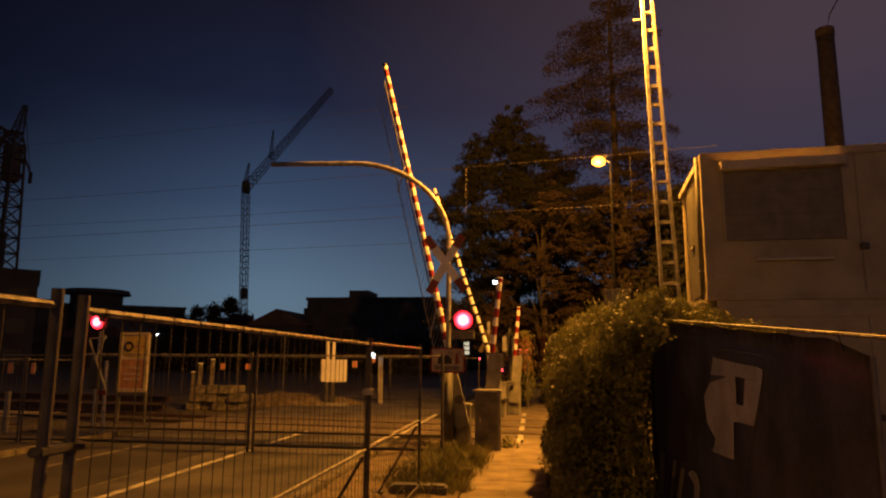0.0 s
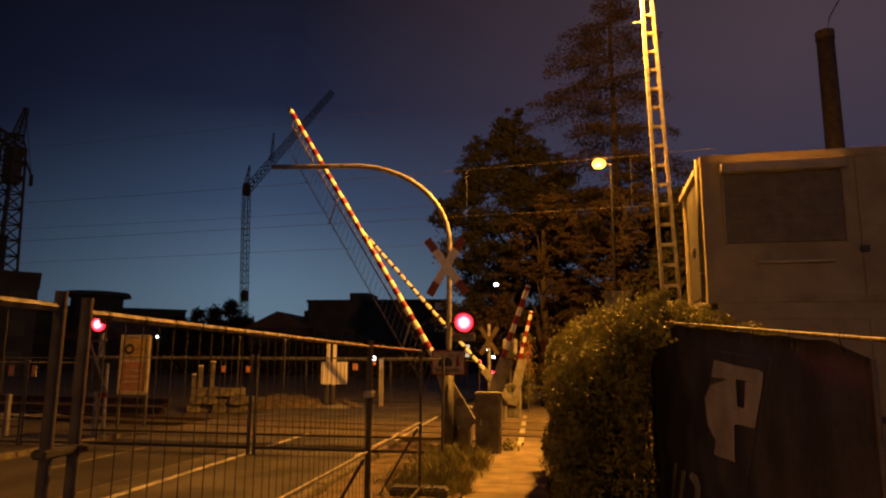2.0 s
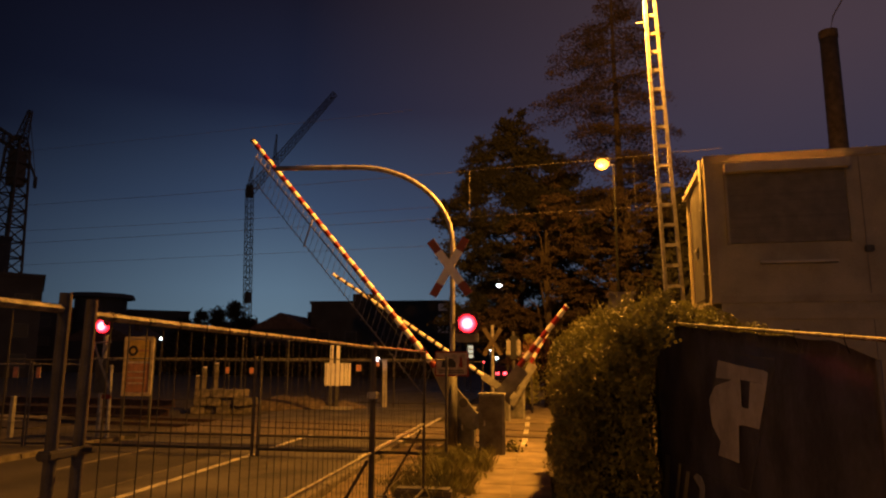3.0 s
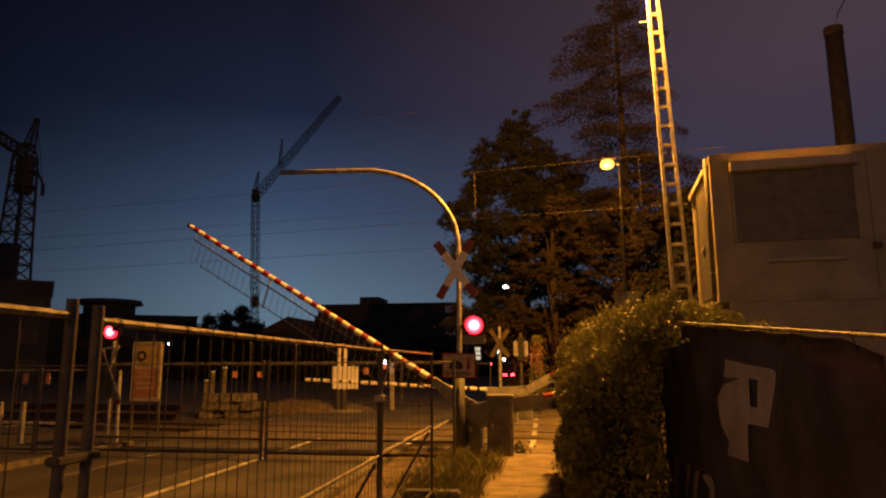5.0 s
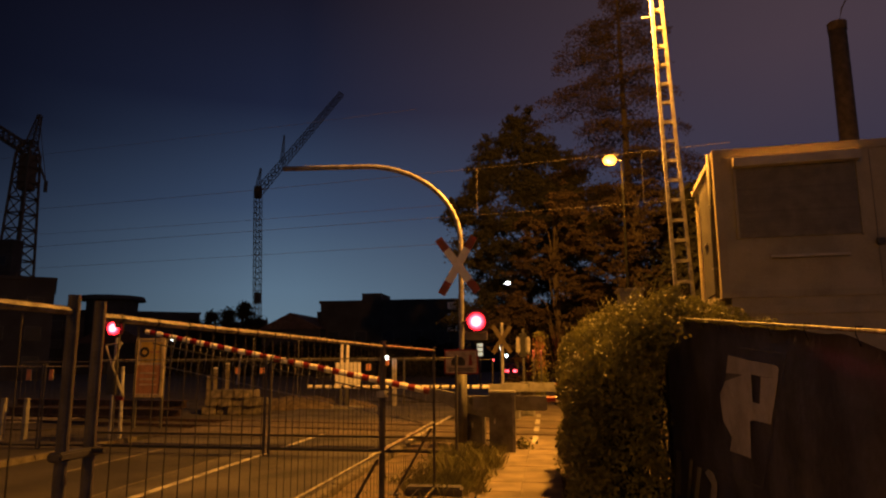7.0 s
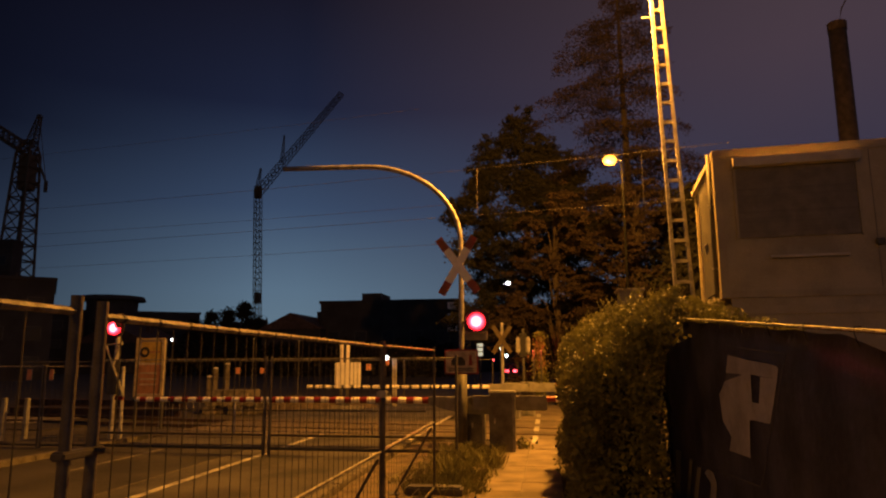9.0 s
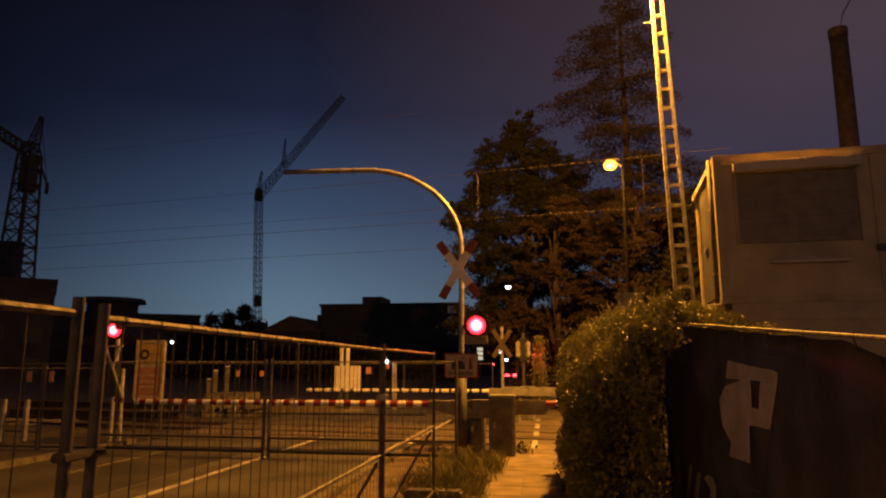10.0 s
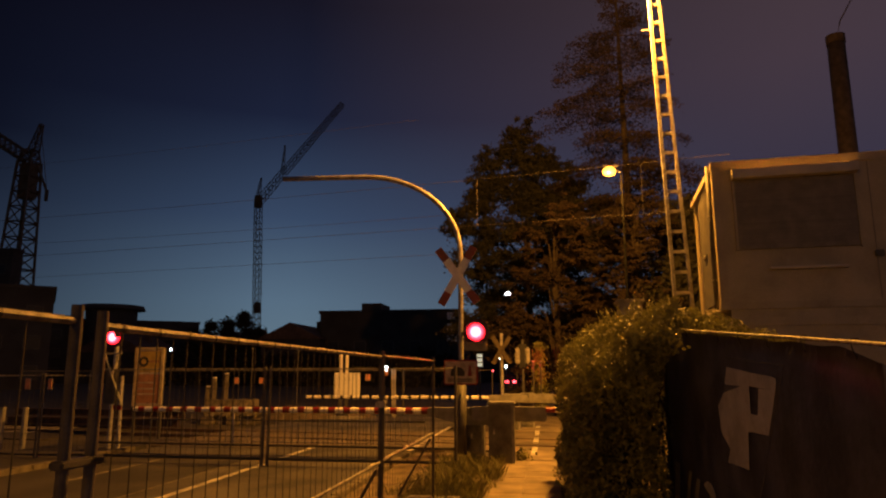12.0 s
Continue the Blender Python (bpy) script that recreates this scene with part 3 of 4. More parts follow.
    for z in (1.49, 1.53):
        part("text_bar", box(-1.88, -1.40, 13.036, 13.042, z, z + 0.022), DARKGREY, t)
    return t


arch_mast()


def left_signal():
    t = thing("roadside_signal", (-9.5, 13.7, 0), "red crossing signal with a turned cross on a steel post", "signal")
    part("post", tube([(-9.42, 13.75, 0), (-9.42, 13.75, 2.75)], 0.05, seg=12), GALV, t)
    part("second_post", tube([(-9.22, 13.78, 0), (-9.25, 13.78, 1.6)], 0.04, seg=12), GALV, t)
    part("cross_bar", tube([(-9.64, 13.7, 2.08), (-9.25, 13.7, 2.1)], 0.02), GALV, t)
    for a, b in (((-9.62, 13.66, 2.05), (-9.40, 13.66, 1.55)), ((-9.26, 13.66, 2.15), (-9.44, 13.66, 1.6)), ((-9.42, 13.66, 1.6), (-9.12, 13.66, 0.95))):
        part("cross_arm", tube([a, b], 0.026, seg=6), GREYPAINT, t)
    part("backing_plate", box(-9.58, -9.32, 13.69, 13.72, 1.0, 1.75, bevel=0.01), DARKGREY, t)
    part("red_end", box(-9.32, -9.12, 13.64, 13.67, 0.88, 0.98), RED, t)
    signal_head(t, -9.42, 13.6, 2.44, 0.145, REDLENS)
    for x in (-12.3, -11.72):
        w = thing("marker_post", (x, 14, 0), "short pale marker post at the track", "post", "marker posts")
        part("shaft", box(x - 0.05, x + 0.05, 13.95, 14.05, -0.05, 0.84, bevel=0.015), GREYPAINT, w)
        part("cap", box(x - 0.055, x + 0.055, 13.945, 14.055, 0.84, 0.9, bevel=0.015), GREYPAINT, w)


left_signal()


# ---- lamps and masts ----
def ladder_mast():
    t = thing("lattice_mast", (2.66, 13.5, 0), "pale ladder lattice steel mast carrying a sodium lamp", "mast")
    zt, zb = 9.8, 0.0
    left = lambda z: 2.515 - 0.0226 * (z - 3.05)
    right = lambda z: 2.825 - 0.042 * (z - 3.05)
    for f in (left, right):
        part("rail", box(-0.03, 0.03, -0.05, 0.05, 0, 1, turn=Matrix.Translation((f(zb), 13.5, zb)) @ Matrix(((1, 0, f(zt) - f(zb), 0), (0, 1, 0, 0), (0, 0, zt - zb, 0), (0, 0, 0, 1)))), GALV, t)
    z = 0.338
    while z < 9.7:
        part("rung", box(left(z), right(z), 13.46, 13.54, z - 0.03, z + 0.03), GALV, t)
        z += 0.4065
    for z in (8.72,):
        part("bracket", box(2.18, 2.40, 13.48, 13.52, z, z + 0.03, bevel=0.008), GALV, t)
    part("lamp_arm", tube([(2.4, 13.5, 9.45), (1.9, 13.42, 9.62), (1.5, 13.3, 9.66)], 0.03), GALV, t)
    part("lamp_head", box(1.2, 1.8, 13.15, 13.45, 9.55, 9.72, bevel=0.04), DARKGREY, t)
    part("lamp_glass", box(1.28, 1.72, 13.18, 13.42, 9.50, 9.55), SODIUMGLASS, t)
    return t


ladder_mast()


def street_lamp():
    t = thing("street_lamp", (2.4, 20.1, 0), "slim street lamp with glowing orange sodium head", "street lamp")
    part("pole", tube([(2.4, 20.1, 0), (2.4, 20.1, 7.6)], 0.05, taper=0.03, seg=10), POLEBLACK, t, smooth=True)
    part("arm", tube([(2.4, 20.1, 7.6), (2.04, 20.0, 7.72)], 0.025), GALV, t)
    part("head", box(1.86, 2.32, 19.92, 20.1, 7.735, 7.80, bevel=0.03), DARKGREY, t)
    bm = bmesh.new()
    bmesh.ops.create_uvsphere(bm, u_segments=20, v_segments=12, radius=0.2, matrix=Matrix.Translation((2.04, 19.96, 7.60)) @ Matrix.Diagonal((1, 1, 0.72, 1)))
    part("bulb", bm, SODIUMGLASS, t, "glowing sodium bowl", smooth=True)
    copy_thing(t, pose(-5.1, -8.0, 0))


street_lamp()


# ---- right side ----
# paler than the wall: lamplight on the shutter box put into the paint
PALEBOX = mat("pale_lit_trim", (0.55, 0.50, 0.40), 0.5, 0, 0.15, 3, 0.05, 60)


def containers():
    turn = Matrix.Translation((2.86, 11.47, 0)) @ Matrix.Rotation(radians(-5.0), 4, "Z")
    w, d = 6.05, 2.43
    for z, h in ((0.02, 2.52), (2.67, 2.51)):
        t = thing("site_office_container", (2.86, 11.5, z), "cream steel site office container stacked two high", "container", "stacked containers")
        part("wall_panel", box(0.03, w - 0.03, 0.03, d - 0.03, z + 0.06, z + h - 0.06, turn=turn), CONTAINER, t)
        for (a0, a1, b0, b1, c0, c1) in ((0, w, 0, 0.12, z + h - 0.14, z + h), (0, w, 0, 0.12, z, z + 0.12), (0, 0.12, 0, d, z + h - 0.14, z + h), (0, 0.12, 0, d, z, z + 0.12)):
            part("frame_rail", box(a0, a1, b0, b1, c0, c1, bevel=0.012, turn=turn), CONTAINER, t)
        for a, b in ((0, 0), (0, d - 0.13), (w - 0.13, 0), (w - 0.13, d - 0.13)):
            part("corner_post", box(a - 0.004, a + 0.134, b - 0.004, b + 0.134, z, z + h, bevel=0.015, turn=turn), CONTAINER, t)
            for c in (z + 0.005, z + h - 0.125):
                part("corner_casting", box(a - 0.010, a + 0.140, b - 0.010, b + 0.140, c, c + 0.12, bevel=0.012, turn=turn), CONTAINER, t)
        for i in range(6):
            x = 2.35 + i * 0.6
            part("panel_joint", box(x, x + 0.012, 0.022, 0.0295, z + 0.13, z + h - 0.15, turn=turn), SHUTTER, t)
        if z > 1:
            win = part("window_shutter", box(0.34, 2.13, -0.004, 0.029, z + 0.98, z + 2.16, turn=turn), SHUTTER, t, "closed grey roller shutter")
            for i in range(21):
                part("slat", box(0.36, 2.11, -0.013, -0.0045, z + 1.0 + i * 0.0545, z + 1.046 + i * 0.0545, turn=turn), SHUTTER, win)
            for x in (0.30, 2.135):
                part("guide_rail", box(x, x + 0.04, -0.02, 0.029, z + 0.96, z + 2.16, bevel=0.004, turn=turn), CONTAINER, t)
            part("shutter_box", box(0.29, 2.18, -0.17, 0.029, z + 2.16, z + 2.32, bevel=0.01, turn=turn), PALEBOX, t)
            part("sill", box(0.78, 1.92, -0.07, 0.029, z + 0.635, z + 0.675, bevel=0.006, turn=turn), PALEBOX, t)
        part("socket_box", box(2.32, 2.44, -0.05, 0.029, z + 0.79, z + 0.89, bevel=0.01, turn=turn), DARKGREY, t)
        # the end towards the track: boarded door, slanting canopy, rods
        # the leaf's dark grey paints the roof edge's shade on this end
        part("door_leaf", box(-0.012, 0.029, 0.40, 1.75, z + 0.14, z + 2.25, turn=turn), DARKGREY, t, "door leaf, dark grey for the shade on it")
        part("door_handle", box(-0.05, -0.0125, 1.0, 1.35, z + 1.05, z + 1.09, bevel=0.006, turn=turn), GALV, t)
        part("roof_rail", box(-0.06, -0.0005, 0.42, d + 0.04, z + h - 0.22, z + h - 0.11, bevel=0.008, turn=turn), PALEBOX, t, "pale proud roof rail")
        part("downpipe", tube([turn @ Vector((-0.045, 0.2, z + 0.02)), turn @ Vector((-0.045, 0.2, z + h - 0.02))], 0.035, seg=10), DARKGREY, t, "dark rain pipe", smooth=True)
        for c in (z + 0.5, z + 1.6):
            part("pipe_clip", box(-0.09, 0.0, 0.17, 0.23, c, c + 0.03, bevel=0.004, turn=turn), GALV, t)
    for a, b in ((0.5, 0.1), (5.5, 0.1), (0.5, 1.9), (5.5, 1.9)):
        sp = thing("stacking_beam", turn @ Vector((a, b, 2.54)), "cream steel spacer between the stacked containers", "spacer", "stacking spacers")
        part("spacer_body", box(a - 0.28, a + 0.28, b, b + 0.4, 2.54, 2.67, bevel=0.01, turn=turn), CONTAINER, sp)
    sp = thing("joint_strip", turn @ Vector((3, 0.05, 2.54)), "cream sheet strip closing the container joint", "strip")
    part("strip", box(0.15, w - 0.15, 0.03, 0.08, 2.5405, 2.6695, turn=turn), CONTAINER, sp)


containers()


TARPDARK = mat("dim_grey_print", (0.13, 0.13, 0.145), 0.6, 0, 0.25, 3, 0.2, 30)


def hoarding():
    """The tarpaulin fence panel, which climbs with the bank."""
    a, b = Vector((1.25, 2.46, 1.76)), Vector((1.25, 7.4, 2.123))
    t = thing("tarpaulin_fence_panel", (1.25, 2.35, -0.1), "site fence panel covered with dark printed tarpaulin", "fence")
    n, m = 60, 18
    bm = bmesh.new()
    rows = []
    for j in range(m + 1):
        row = []
        for i in range(n + 1):
            u = 0.055 + 0.945 * i / n
            p = a.lerp(b, u)
            s = j / m
            sag = 0.003 * math.sin(u * 31 + 2 * s) + 0.003 * noise.noise((i * 0.35, j * 0.3, 3))
            slack = 0.05 * max(0.0, 1 - i / 5) * (1 - s) + 0.012 * abs(math.sin(u * 26)) * (1 - s)
            row.append(bm.verts.new((p.x + sag, p.y, p.z - slack - s * (1.78 - slack))))
        rows.append(row)
    for j in range(m):
        for i in range(n):
            bm.faces.new((rows[j][i], rows[j][i + 1], rows[j + 1][i + 1], rows[j + 1][i]))
    bmesh.ops.solidify(bm, geom=bm.faces[:], thickness=0.004)
    part("tarpaulin", bm, TARP, t, smooth=True)
    part("hem", tube([a.lerp(b, 0.055) + Vector((0, 0, -0.06)), a.lerp(b, 0.055) + Vector((0, 0, -1.76))], 0.010, seg=6), TARP, t, "rolled tarpaulin hem")
    part("top_rail", tube([a + Vector((0.0, 0, 0.015)), b + Vector((0.0, 0, 0.015))], 0.009), RAILSTEEL, t, "pale galvanised top tube")
    for i in range(9):
        c = a.lerp(b, 0.10 + i * 0.11)
        part("cable_tie", tube([c + Vector((-0.002, 0, -0.05)), c + Vector((-0.018, 0, 0.0)), c + Vector((-0.016, 0, 0.03)), c + Vector((0.012, 0, 0.03))], 0.003, seg=5), BLACK, t)

    def flat(outline, name, off, label="", m=LETTER):
        bm = bmesh.new()
        f = [bm.verts.new((1.2365 - off, y, z)) for y, z in outline]
        g = [bm.verts.new((1.2380 - off, y, z)) for y, z in outline]
        bm.faces.new(f)
        bm.faces.new(g[::-1])
        for i in range(len(f)):
            j = (i + 1) % len(f)
            bm.faces.new((f[i], g[i], g[j], f[j]))
        bmesh.ops.recalc_face_normals(bm, faces=bm.faces)
        part(name, bm, m, t, label)
    # the print: a broad stem with a swelling, and a flag round a slot
    flat([(4.93, 1.725), (4.44, 1.69), (4.46, 1.33), (4.54, 1.32), (4.58, 1.09), (5.08, 1.07), (4.99, 1.17), (5.20, 1.26), (5.25, 1.445), (5.07, 1.54)], "print_stem", 0.0, "faded pale printed shape")
    flat([(5.02, 1.605), (4.62, 1.60), (5.07, 1.545)], "print_fold", 0.0008, "darker folded patch of the print", TARPDARK)
    flat([(4.44, 1.69), (4.00, 1.667), (3.94, 1.655), (3.93, 1.645), (3.955, 1.59), (4.44, 1.605)], "print_top", 0.0)
    flat([(4.25, 1.595), (3.955, 1.59), (4.03, 1.48), (4.14, 1.335), (4.31, 1.435)], "print_bowl", 0.0)
    flat([(4.31, 1.435), (4.14, 1.335), (4.46, 1.33), (4.45, 1.44)], "print_bowl_base", 0.0)
    # a thin printed border and the letters cut off below it
    for (y0, z0), (y1, z1) in (((4.97, 1.795), (3.79, 1.73)), ((3.79, 1.73), (4.41, 0.95)), ((4.41, 0.95), (6.42, 0.83))):
        flat([(y0, z0), (y1, z1), (y1, z1 - 0.012), (y0, z0 - 0.012)], "print_border", 0.0, "", TARPDARK)
    for y0, z0, y1, z1, w in ((6.88, 0.82, 7.05, 0.40, 0.24), (6.36, 0.82, 6.65, 0.40, 0.12), (6.03, 0.80, 6.35, 0.40, 0.14)):
        flat([(y0 + w, z0), (y0, z0 + 0.01), (y1, z1), (y1 + w, z1)], "print_bar", 0.0)
    flat([(5.92, 0.79), (5.78, 0.84), (5.62, 0.84), (5.52, 0.78), (5.60, 0.62), (5.72, 0.52), (5.86, 0.54), (5.76, 0.64), (5.70, 0.74)], "print_bar", 0.0)
    for p in (a, b):
        part("post", tube([p + Vector((-0.02, -0.02, 0.04)), p + Vector((-0.02, -0.02, -1.9))], 0.019), WORNSTEEL, t)
    return t


hoarding()


HEDGETOP = ((-0.5, 1.3), (0.1, 1.55), (0.3, 1.95), (0.6, 2.12), (0.9, 2.34), (1.2, 2.45), (1.5, 2.38), (2.1, 2.2), (2.6, 2.0))


def along(profile, h):
    for (h0, r0), (h1, r1) in zip(profile, profile[1:]):
        if h0 <= h <= h1:
            return r0 + (r1 - r0) * (h - h0) / (h1 - h0)
    return profile[-1][1]


def hedge():
    rnd = random.Random(5)
    t = thing("hedge", (1.1, 8.5, 0), "dense overgrown green hedge beside the footpath", "hedge")

    def top(x, y):
        return along(HEDGETOP, x) - 0.06 + 0.05 * (y - 8) + 0.15 * noise.noise((x * 1.9, y * 1.5, 0)) + 0.07 * noise.noise((x * 5, y * 5, 4))
    spots = []
    while len(spots) < 150000:
        x, y, w = 0.24 + 2.5 * rnd.random(), 5.7 + 5.6 * rnd.random(), rnd.random()
        if x > 0.34 * y + 0.05 or (x > (0.90 if w < 0.75 else 1.15) and y < 7.15):
            continue
        h = top(x, y)
        z = -0.05 + (h + 0.05) * w ** 0.75
        edge = min(x - 0.24, h - z, y - 5.7)
        if edge > 0.30 and rnd.random() < 0.95:
            continue
        k = 0.22 * noise.noise((x * 2.2, y * 2.2, z * 2.2)) + 0.12 * noise.noise((x * 7, y * 7, z * 7))
        spots.append(((x + k, y + k, z + 0.4 * k), rnd.choice((0.7, 0.9, 1.0, 1.25))))
    for _ in range(260):
        x, y = 0.25 + 1.9 * rnd.random(), 6.2 + 4.0 * rnd.random()
        if x > 0.19 * y:
            continue
        h = top(x, y)
        dx, dy = rnd.uniform(-0.5, 0.5), rnd.uniform(-0.3, 0.3)
        n = rnd.randint(4, 10)
        for i in range(n):
            spots.append(((x + dx * i * 0.03, y + dy * i * 0.03, h + i * 0.022), 0.8))
    tagged(part("leaves", leaves(spots, 0.042, rnd), LEAF, t), kind="stuff")
    bm = bmesh.new()
    for i in range(26):
        x, y = rnd.uniform(0.5, 1.8), rnd.uniform(6.8, 10.6)
        tube([(x, y, -0.1), (x + rnd.uniform(-0.2, 0.2), y + rnd.uniform(-0.2, 0.2), 1.0), (x + rnd.uniform(-0.3, 0.3), y, 1.9)], 0.02, bm, seg=5, taper=0.006)
    tagged(part("stem_tangle", bm, BARK, t), kind="stuff")
    # solid dark block added as the unlit inside of the hedge
    part("thicket", box(0.42, 0.78, 6.1, 10.9, 0, 1.75, bevel=0.2), HEDGEDARK, t, "dark block for the shade inside the hedge")


hedge()


# ---- trees ----
def broadleaf(x, y, height, profile, seed, label, clumps=520, size=0.26):
    rnd = random.Random(seed)
    t = thing("broadleaf_tree", (x, y, 0), label, "tree", "trees behind the crossing")
    part("trunk", tube([(x, y, -0.1), (x + 0.1, y, height * 0.4), (x, y, height * 0.93)], 0.018 * height, taper=0.03, seg=9), BARK, t)
    spots = []
    for i in range(clumps):
        h = profile[0][0] + (1 - profile[0][0]) * rnd.random()
        r = along(profile, h) * math.sqrt(rnd.uniform(0.1, 1.0)) * rnd.uniform(0.85, 1.06)
        a = rnd.uniform(0, 6.283)
        r *= 1 + 0.75 * noise.noise((math.cos(a) * 1.7, math.sin(a) * 1.7, h * 6 + seed))
        c = Vector((x + math.cos(a) * r, y + math.sin(a) * r, h * height))
        if i % 16 == 0:
            part("limb", tube([(x, y, max(0.8, c.z - 0.5 * r - 0.6)), tuple((c + Vector((x, y, c.z - 0.3))) / 2), tuple(c)], 0.06, seg=5, taper=0.012), BARK, t)
        s = rnd.uniform(0.45, 0.95)
        for _ in range(100):
            q = Vector((rnd.gauss(0, 0.55), rnd.gauss(0, 0.55), rnd.gauss(0, 0.4))) * s
            spots.append((c + q, 1.0))
    tagged(part("crown", leaves(spots, size, rnd, 0.2), TREELEAF, t), kind="stuff")


def conifer(x, y, height, profile, seed, label, whorl=0.62, size=0.2, per=7):
    """Tiers of drooping boughs with hanging needle sprays."""
    rnd = random.Random(seed)
    t = thing("conifer_tree", (x, y, 0), label, "tree", "trees behind the crossing")
    part("trunk", tube([(x, y, -0.1), (x + 0.1, y, height * 0.5), (x, y, height)], 0.014 * height, taper=0.03, seg=9), BARK, t)
    spots = []
    z = profile[0][0] * height
    while z < height:
        R = along(profile, z / height)
        for k in range(per):
            a = rnd.uniform(0, 6.283)
            L = R * rnd.uniform(0.4, 1.2)
            droop = rnd.uniform(0.10, 0.30)
            z0 = z + rnd.uniform(-0.5, 0.5)
            tip = Vector((x + math.cos(a) * L, y + math.sin(a) * L, z0 - droop * L + 0.25))
            mid = Vector((x + math.cos(a) * L * 0.5, y + math.sin(a) * L * 0.5, z0 - 0.2 * droop * L + 0.15))
            if k % 3 == 0:
                part("bough", tube([(x, y, z0), mid, tip], 0.035, seg=4, taper=0.008), BARK, t)
            n = int(120 * L)
            for i in range(n):
                u = (0.2 + 0.8 * (i / n))
                p = Vector((x, y, z0)).lerp(mid, u * 2) if u < 0.5 else mid.lerp(tip, u * 2 - 1)
                wide = 0.10 + 0.42 * math.sin(min(1, (1.08 - u) * 1.6) * 1.5) * min(1, L / 3)
                side = rnd.gauss(0, wide)
                spots.append((p + Vector((-math.sin(a) * side, math.cos(a) * side, -abs(rnd.gauss(0, 0.16)) - 0.15 * abs(side))), 1.0))
        z += whorl * rnd.uniform(0.75, 1.25)
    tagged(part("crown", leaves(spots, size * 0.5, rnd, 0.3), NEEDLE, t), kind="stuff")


def lobed_tree(x, y, lobes, seed, label, dense=2300, size=0.17, kind="broadleaf_tree", foliage=TREELEAF, flat=0.34):
    """A dark crown of overlapping boughs, each broken up into smaller tufts."""
    rnd = random.Random(seed)
    t = thing(kind, (x, y, 0), label, "tree", "trees behind the crossing")
    high = max(z for _, z, _ in lobes)
    part("trunk", tube([(x, y, -0.1), (x + 0.1, y, high * 0.4), (x, y, high)], 0.02 * high, taper=0.03, seg=10), BARK, t)
    spots = []
    for lx, lz, r in lobes:
        c = Vector((lx, y + rnd.uniform(-1.2, 0.8), lz))
        if kind == "conifer_tree":
            limb_end = Vector((x, y, lz)).lerp(c, 0.4)
        else:
            limb_end = Vector((x, y, lz)).lerp(c, 0.8)
        part("limb", tube([(x, y, max(1.0, lz - 1.6 - 0.3 * abs(lx - x))), tuple((limb_end + Vector((x, y, lz - 0.6))) / 2), tuple(limb_end)], 0.045, seg=6, taper=0.012), BARK, t)
        tufts = int(16 + 14 * r)
        for k in range(tufts):
            v = Vector((rnd.gauss(0, 1), rnd.gauss(0, 1), rnd.gauss(0, 0.8))).normalized()
            q = c + v * r * rnd.uniform(0.35, 1.0)
            s = r * rnd.uniform(0.16, 0.34)
            out = Vector((v.x, v.y, -0.25)) * s
            for _ in range(int(dense * r * r / tufts)):
                g = rnd.random()
                spots.append((q + out * (g * 1.6 - 0.5) + Vector((rnd.gauss(0, 0.5), rnd.gauss(0, 0.5), rnd.gauss(0, flat))) * s, 1.0 - 0.35 * g))
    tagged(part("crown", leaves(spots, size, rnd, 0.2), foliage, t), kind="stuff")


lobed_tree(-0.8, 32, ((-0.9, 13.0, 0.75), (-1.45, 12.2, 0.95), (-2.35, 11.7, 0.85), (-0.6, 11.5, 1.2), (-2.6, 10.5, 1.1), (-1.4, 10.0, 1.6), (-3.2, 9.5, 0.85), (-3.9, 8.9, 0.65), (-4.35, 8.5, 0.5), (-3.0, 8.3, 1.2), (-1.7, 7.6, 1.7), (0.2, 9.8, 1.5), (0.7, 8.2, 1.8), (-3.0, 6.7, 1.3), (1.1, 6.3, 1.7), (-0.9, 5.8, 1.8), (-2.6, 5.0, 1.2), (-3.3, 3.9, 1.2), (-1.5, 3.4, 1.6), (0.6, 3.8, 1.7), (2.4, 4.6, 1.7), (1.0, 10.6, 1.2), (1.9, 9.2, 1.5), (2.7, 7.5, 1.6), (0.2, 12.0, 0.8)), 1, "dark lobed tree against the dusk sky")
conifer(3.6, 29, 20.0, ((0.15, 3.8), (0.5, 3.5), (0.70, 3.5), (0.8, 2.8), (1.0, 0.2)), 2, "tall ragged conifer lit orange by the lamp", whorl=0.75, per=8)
def bushy_lobes(x, height, wide, seed):
    """Boughs of a broad cypress: many, short, wider low down, with uneven gaps."""
    rnd = random.Random(seed)
    out = []
    for i in range(26):
        h = 0.10 + 0.88 * (i + rnd.random()) / 26
        w = wide * (1.0 - 0.75 * h ** 1.5)
        out.append((x + rnd.uniform(-1, 1) * w, h * height, rnd.uniform(0.5, 1.05) * (1.15 - 0.5 * h)))
    return out


lobed_tree(0.4, 26.4, bushy_lobes(0.4, 8.2, 2.6, 41), 3, "bushy conifer lit orange by the street lamp", dense=2600, size=0.13, kind="conifer_tree", foliage=NEEDLE, flat=0.2)
lobed_tree(3.5, 25.6, bushy_lobes(3.5, 8.4, 2.6, 42), 6, "bushy conifer lit orange by the street lamp", dense=2600, size=0.13, kind="conifer_tree", foliage=NEEDLE, flat=0.2)
broadleaf(6.2, 27, 8.0, ((0.05, 3.0), (0.5, 3.4), (1.0, 0.4)), 4, "dark broadleaf tree behind the containers", clumps=260)


